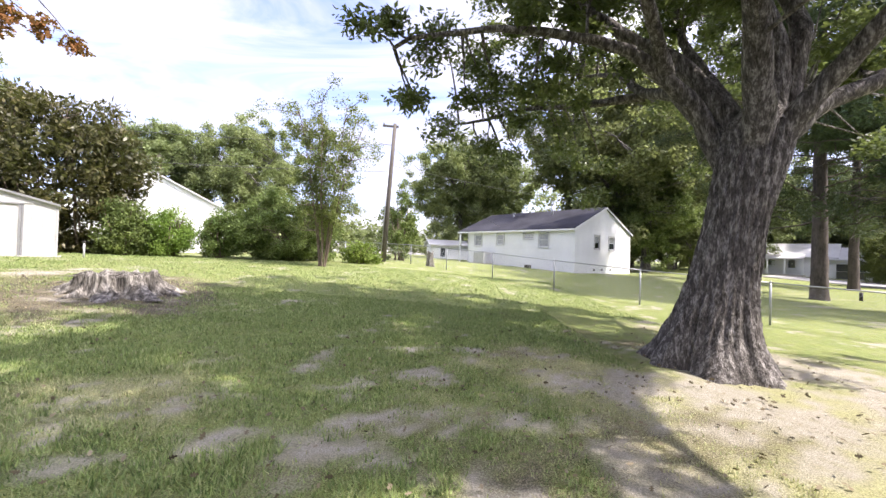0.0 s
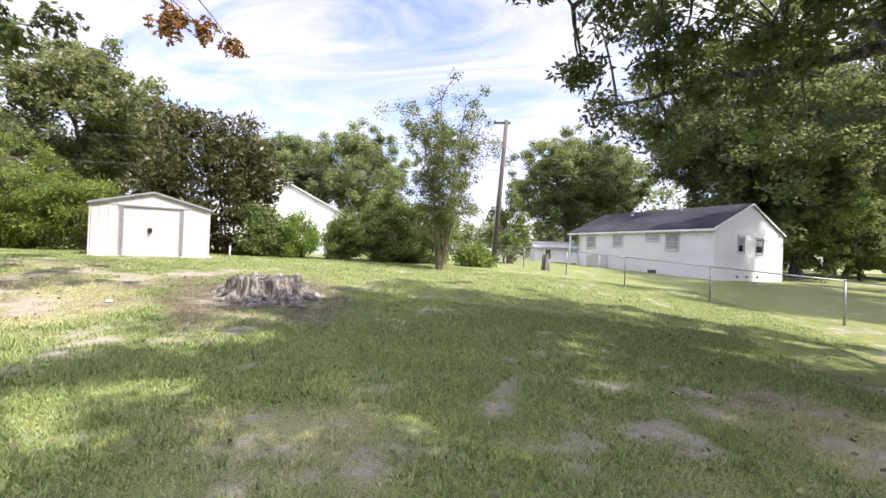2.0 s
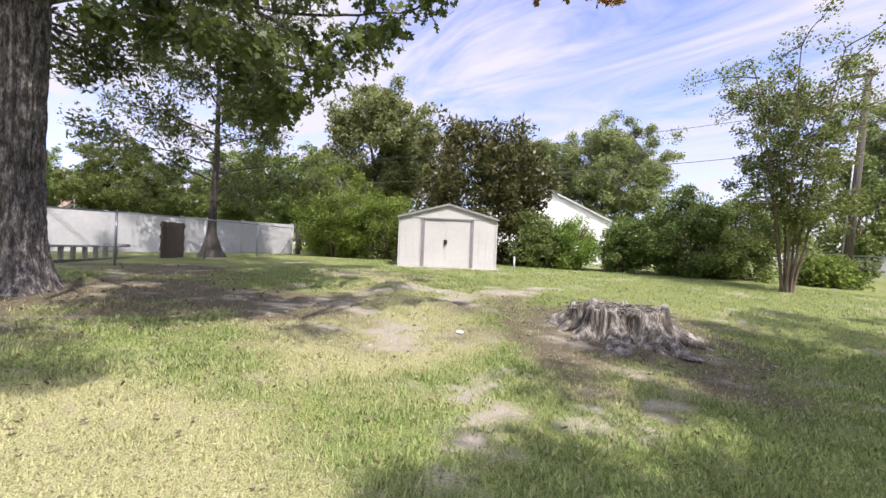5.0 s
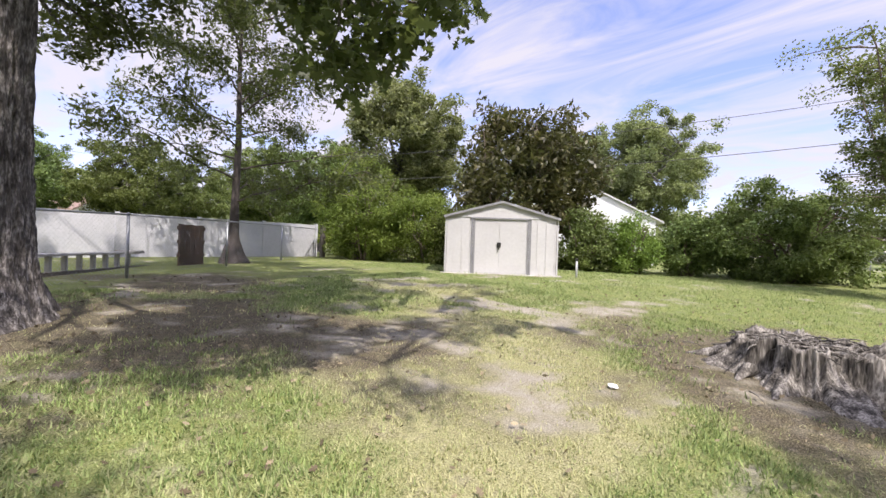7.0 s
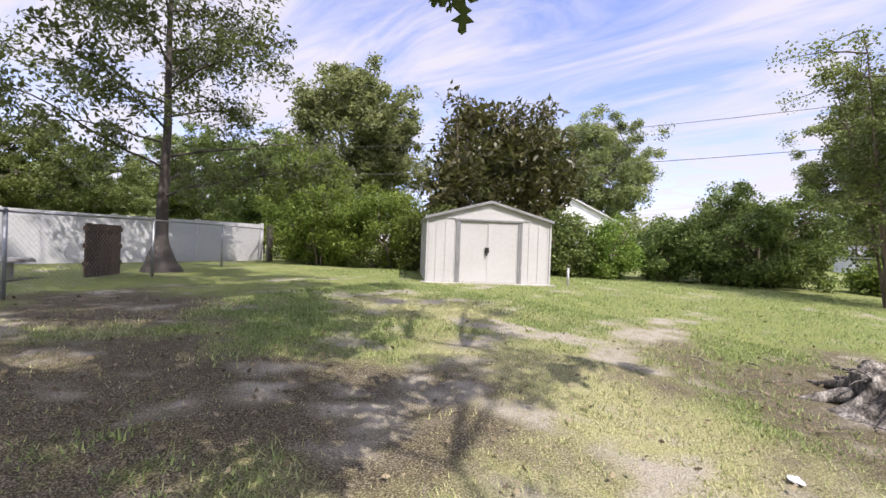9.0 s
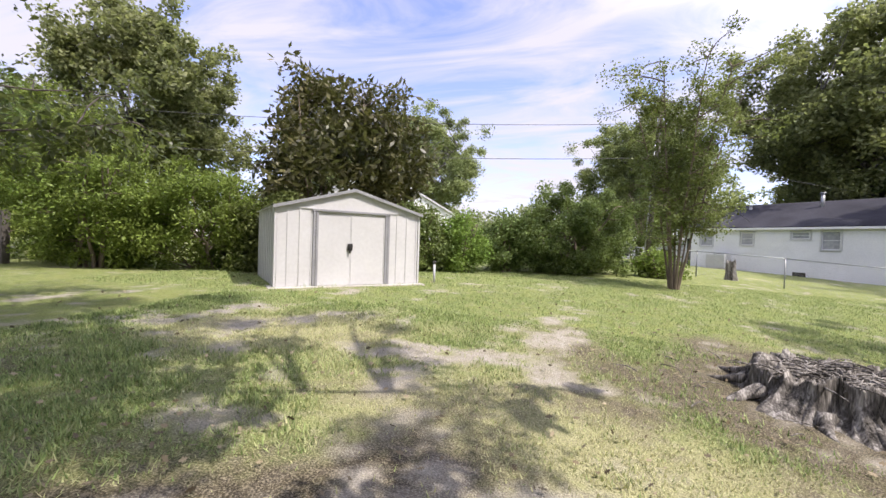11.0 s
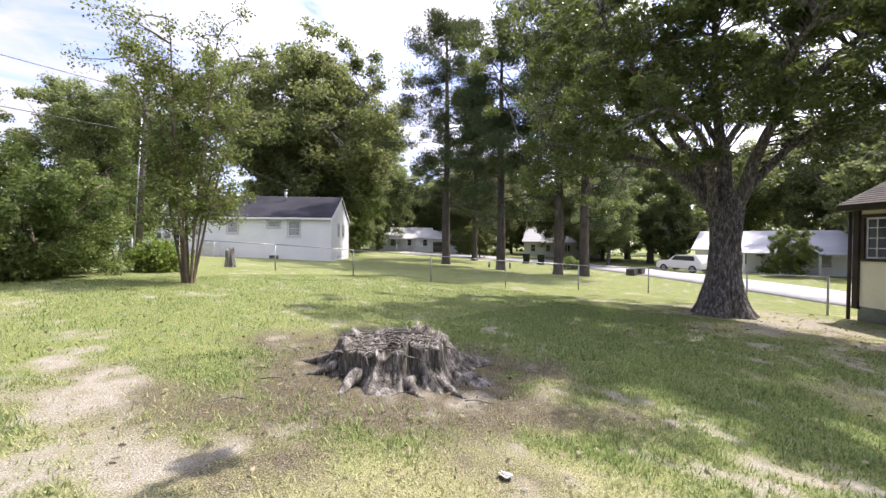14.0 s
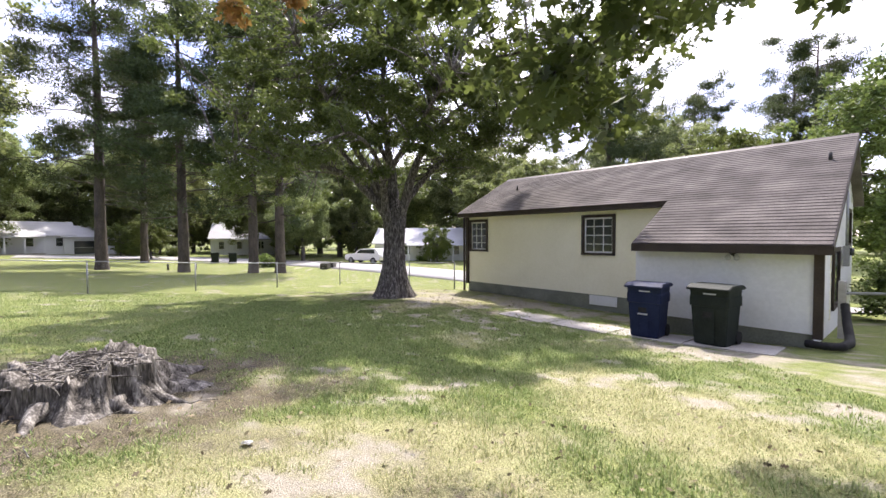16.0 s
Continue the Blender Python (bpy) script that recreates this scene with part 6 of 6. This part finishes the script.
tree_a = broadleaf(41, 14.0, 5.2, M["forest_leaf"], 430, 200, 0.23)
tree_b = broadleaf(42, 18.0, 7.0, M["forest_leaf"], 560, 210, 0.26)
tree_c = broadleaf(43, 11.0, 4.6, M["shrub_leaf"], 400, 170, 0.20, 0.53, 0.47)
pine_a, pine_b = pine(44, 22.0), pine(45, 20.0)
tree_d = broadleaf(47, 9.0, 4.4, M["forest_leaf"], 380, 170, 0.21, 0.50, 0.47)
tree_d["label"] = "low spreading green tree leafy down to the ground"
WOODS = ((tree_a, -31.5, 22.5, 1.0, 10), (tree_b, -19.5, 39.0, 0.72, 200), (tree_a, -26.0, 36.0, 0.85, 80), (tree_c, -30.0, 15.0, 0.6, 40), (tree_c, -36.0, 9.0, 0.5, 120), (tree_c, -34.0, -2.0, 0.45, 300), (tree_c, -42.0, 16.0, 0.8, 30),
         (tree_b, 2.0, 52.0, 0.86, 20), (tree_b, 18.0, 43.5, 1.30, 140), (tree_c, 20.5, 42.0, 1.0, 70), (tree_b, 24.5, 50.0, 1.2, 310), (tree_a, 6.5, 60.0, 1.2, 45),
         (tree_c, 36.5, 52.5, 0.28, 10), (tree_c, 44.5, 42.0, 0.36, 200), (tree_c, 37.5, 34.0, 0.45, 120), (tree_a, 48.0, 27.0, 0.85, 40), (tree_b, 58.0, 20.0, 1.0, 95), (tree_a, 36.5, 17.0, 0.62, 15), (tree_c, 34.0, 2.0, 0.36, 85), (tree_b, 46.0, 68.0, 1.1, 180), (tree_b, 62.0, 48.0, 1.1, 260),
         (tree_b, 42.0, 58.0, 0.95, 20), (tree_b, 52.0, 42.0, 0.9, 75), (tree_a, 57.0, 57.0, 1.1, 75), (tree_b, 32.0, 58.0, 1.2, 220), (tree_b, 50.0, -2.0, 1.0, 50), (tree_b, 48.0, 15.0, 0.9, 10), (tree_a, 58.0, 5.0, 1.15, 90), (tree_a, 44.0, 22.0, 0.8, 250), (tree_b, 54.0, -6.0, 0.95, 330), (tree_c, 17.0, -18.5, 0.9, 60), (tree_b, 34.0, -37.0, 0.8, 160), (tree_c, 6.0, -18.0, 0.95, 130), (tree_b, 28.0, -18.0, 0.8, 5), (tree_a, -8.0, -24.0, 0.8, 270), (tree_b, -26.0, -22.0, 0.8, 100), (tree_a, -40.0, -14.0, 0.8, 30),
         (tree_d, 36.0, 64.0, 1.0, 20), (tree_d, 52.5, 60.0, 1.1, 130), (tree_d, 55.0, 47.0, 1.1, 60), (tree_d, 57.0, 51.0, 0.9, 240), (tree_d, 58.0, 40.0, 1.1, 10), (tree_d, 61.0, 36.0, 1.0, 75), (tree_d, 62.0, 28.0, 1.0, 160), (tree_d, 46.0, 12.5, 0.9, 300), (tree_d, 52.0, 22.0, 1.0, 35),
         (tree_d, 44.0, -8.0, 0.9, 100), (tree_d, 32.0, -12.0, 0.9, 210), (tree_d, 23.0, 56.0, 1.0, 15), (tree_d, 30.0, 50.0, 0.8, 95), (tree_b, 41.0, -13.0, 0.75, 215), (tree_d, 38.5, -6.0, 1.25, 45), (tree_c, -32.0, 5.5, 0.5, 77), (tree_c, -35.0, 1.5, 0.5, 160))
for src, x, y, k, turn in WOODS:
    plant(src, x, y, k, turn)
for src, x, y, k, turn in ((pine_a, 19.9, 26.6, 1.05, 0), (pine_b, 18.8, 20.4, 1.0, 90), (pine_a, 19.3, 15.9, 0.95, 200), (pine_b, 19.8, 14.2, 1.0, 30), (pine_b, 20.0, -10.5, 0.85, 120), (pine_a, 26.5, -34.0, 1.0, 70), (pine_b, -2.0, -30.0, 0.95, 200), (pine_a, 30.0, 30.0, 0.9, 310), (pine_a, 31.0, -36.0, 0.95, 150), (pine_b, 38.0, -30.0, 1.05, 20)):
    plant(src, x, y, k, turn)
for src in (tree_a, tree_b, tree_c, tree_d, pine_a, pine_b):
    src.matrix_world = {tree_d: pose(62, 30, -0.7), tree_a: pose(66, 34, -0.7, 0, 0, 0), tree_b: pose(30, 66, 0, 0, 0, 0), tree_c: pose(-48, 2, 1.1) @ Matrix.Scale(0.55, 4), pine_a: pose(40, -22, -0.7), pine_b: pose(60, 60, -0.5)}[src]

# far woods all round
rng = np.random.RandomState(50)
cen, rad = [], []
for a in np.linspace(0, 6.283, 150, endpoint=False):
    r = rng.uniform(68, 100)
    x, y, h = r * math.cos(a) + 4, r * math.sin(a) + 18, rng.uniform(6, 10) + 8 * (math.cos(a - 0.2) > 0.35)
    c = envelope(26, (x, y, L(x, y) + h * 0.5), 4.5, 4.5, h * 0.5, rng, 0.5, 0.3)
    cen.append(c)
    rad.append(rng.uniform(1.2, 2.4, 26))
pos = clump_points(np.concatenate(cen), np.concatenate(rad), 42, rng, 0.45, 0.8)
tagged(new("far_woods", leaf_mesh("far_woods", pos, 0.9, M["forest_leaf"], rng, "rhomb", 0.1)), "belt of green woods closing the distance all round", "woods", kind="stuff")

side_bed = HC @ Vector((-6.4, -6.6, 0))
bush("shrub", side_bed.x, side_bed.y, 1.3, 1.1, 2.0, "dark leafy shrub beside the end of the house", 66, M["shrub_leaf"], 0.12, 70, 130)
bush("lime_tree", 19.5, -20.5, 4.2, 4.2, 10.5, "yellow green leafy tree rising behind the bungalow", 67, M["lime_leaf"], 0.22, 260, 150, "rhomb", 0, (0.6, 1.1), 0.1, "tree")
# roadside shrubs
for k, (x, y, h, lab) in enumerate(((46.0, 41.5, 1.6, "reddish green shrub"), (26.5, 17.5, 1.1, "small green shrub"), (38.0, 3.0, 1.8, "round green shrub"), (45.5, 36.0, 1.2, "round green shrub"))):
    bush("shrub", x, y, h * 0.9, h * 0.9, h, lab + " in a front yard across the street", 60 + k, M["shrub_leaf"], 0.2, 40, 60)


# ---- grass and litter ----
def blades(n, area, seed, length):
    """Short grass blades, thinner where the soil is bare."""
    rng = np.random.RandomState(seed)
    x, y = rng.uniform(area[0], area[1], n), rng.uniform(area[2], area[3], n)
    b, d, lt = cover(x, y)
    keep = rng.uniform(0, 1, n) < np.clip(1.05 - 1.0 * b - 0.25 * d - 0.92 * lt, 0.03, 1) * np.clip(0.35 + 1.3 * fbm(x, y, 0.7, 31), 0, 1)
    keep &= np.hypot(x + 6.3, y - 7.85) > 0.75 + 0.7 * fbm(x, y, 0.6, 44)
    keep &= np.hypot(x - OX, y - OY) > 0.75
    keep &= np.hypot(x - TX, y - TY) > 0.7
    x, y, d = x[keep], y[keep], d[keep]
    n = len(x)
    z = land(x, y) + 0.03 * (fbm(x, y, 0.9, 21) - 0.5)
    clump = fbm(x, y, 0.32, 41)
    a, ln, lean = rng.uniform(0, 6.283, n), length * rng.uniform(0.5, 1.4, n) * (1 - 0.35 * d) * (0.30 + 1.75 * clump ** 1.6), rng.uniform(0.2, 1.3, n)
    w = 0.0054 * rng.uniform(0.6, 1.5, n)
    p = np.stack([x, y, z - 0.004], -1)
    side = np.stack([-np.sin(a), np.cos(a), 0 * a], -1) * w[:, None]
    tip = np.stack([np.cos(a) * np.sin(lean), np.sin(a) * np.sin(lean), np.cos(lean)], -1) * ln[:, None]
    V = np.stack([p - side, p + side, p + tip], 1).reshape(-1, 3)
    return V, np.arange(3 * n).reshape(n, 3), np.repeat(np.clip(d * 0.85 + rng.normal(0, 0.32, n), 0, 1), 3)


def grass_material():
    m = bpy.data.materials.new("grass_blade")
    m.use_nodes = True
    t = m.node_tree
    b = t.nodes["Principled BSDF"]
    b.inputs["Roughness"].default_value, b.inputs["Specular IOR Level"].default_value = 0.6, 0.25
    at = t.nodes.new("ShaderNodeAttribute")
    at.attribute_name = "dry"
    g = t.nodes.new("ShaderNodeNewGeometry")
    r = t.nodes.new("ShaderNodeValToRGB")
    r.color_ramp.elements[0].color, r.color_ramp.elements[1].color = (0.105, 0.172, 0.048, 1), (0.365, 0.455, 0.160, 1)
    t.links.new(g.outputs["Random Per Island"], r.inputs[0])
    x = t.nodes.new("ShaderNodeMixRGB")
    x.inputs[2].default_value = (0.51, 0.495, 0.265, 1)
    t.links.new(at.outputs["Fac"], x.inputs[0])
    t.links.new(r.outputs[0], x.inputs[1])
    t.links.new(x.outputs[0], b.inputs["Base Color"])
    tr = t.nodes.new("ShaderNodeBsdfTranslucent")
    t.links.new(x.outputs[0], tr.inputs["Color"])
    mx = t.nodes.new("ShaderNodeMixShader")
    mx.inputs[0].default_value = 0.3
    t.links.new(b.outputs[0], mx.inputs[1])
    t.links.new(tr.outputs[0], mx.inputs[2])
    t.links.new(mx.outputs[0], t.nodes["Material Output"].inputs["Surface"])
    return m


sets = [blades(620000, (-14.5, 2.5, 1.0, 9.5), 71, 0.056), blades(160000, (-18, 5, 9.5, 19), 72, 0.055), blades(60000, (-8, 3.5, -0.8, 1.2), 73, 0.05)]
off = np.cumsum([0] + [len(s[0]) for s in sets[:-1]])
grass = new("grass", mesh_np("grass", np.concatenate([s[0] for s in sets]), np.concatenate([s[1] + o for s, o in zip(sets, off)]), grass_material(), False, {"dry": np.concatenate([s[2] for s in sets])}))
tagged(grass, "short green and straw coloured grass blades", "grass", kind="stuff")
rng = np.random.RandomState(80)
n = 8500
x, y = rng.uniform(-16, 6, n), rng.uniform(-0.5, 13, n)
keep = rng.uniform(0, 1, n) < 0.14 + 0.9 * np.exp(-((x + 11.5) ** 2 + (y - 3.2) ** 2) / 14) + 0.9 * np.exp(-((x - 2) ** 2 + (y - 3.5) ** 2) / 12) + 0.9 * np.exp(-((x + 6.3) ** 2 + (y - 7.7) ** 2) / 3.0)
x, y = x[keep], y[keep]
pos = np.stack([x, y, land(x, y) + 0.035], -1)
tagged(new("leaf_litter", leaf_mesh("leaf_litter", pos, 0.050, M["litter_leaf"], rng, "lobed", 0.0, 0.25)), "dry fallen oak leaves scattered over the lawn", "leaves", kind="stuff")
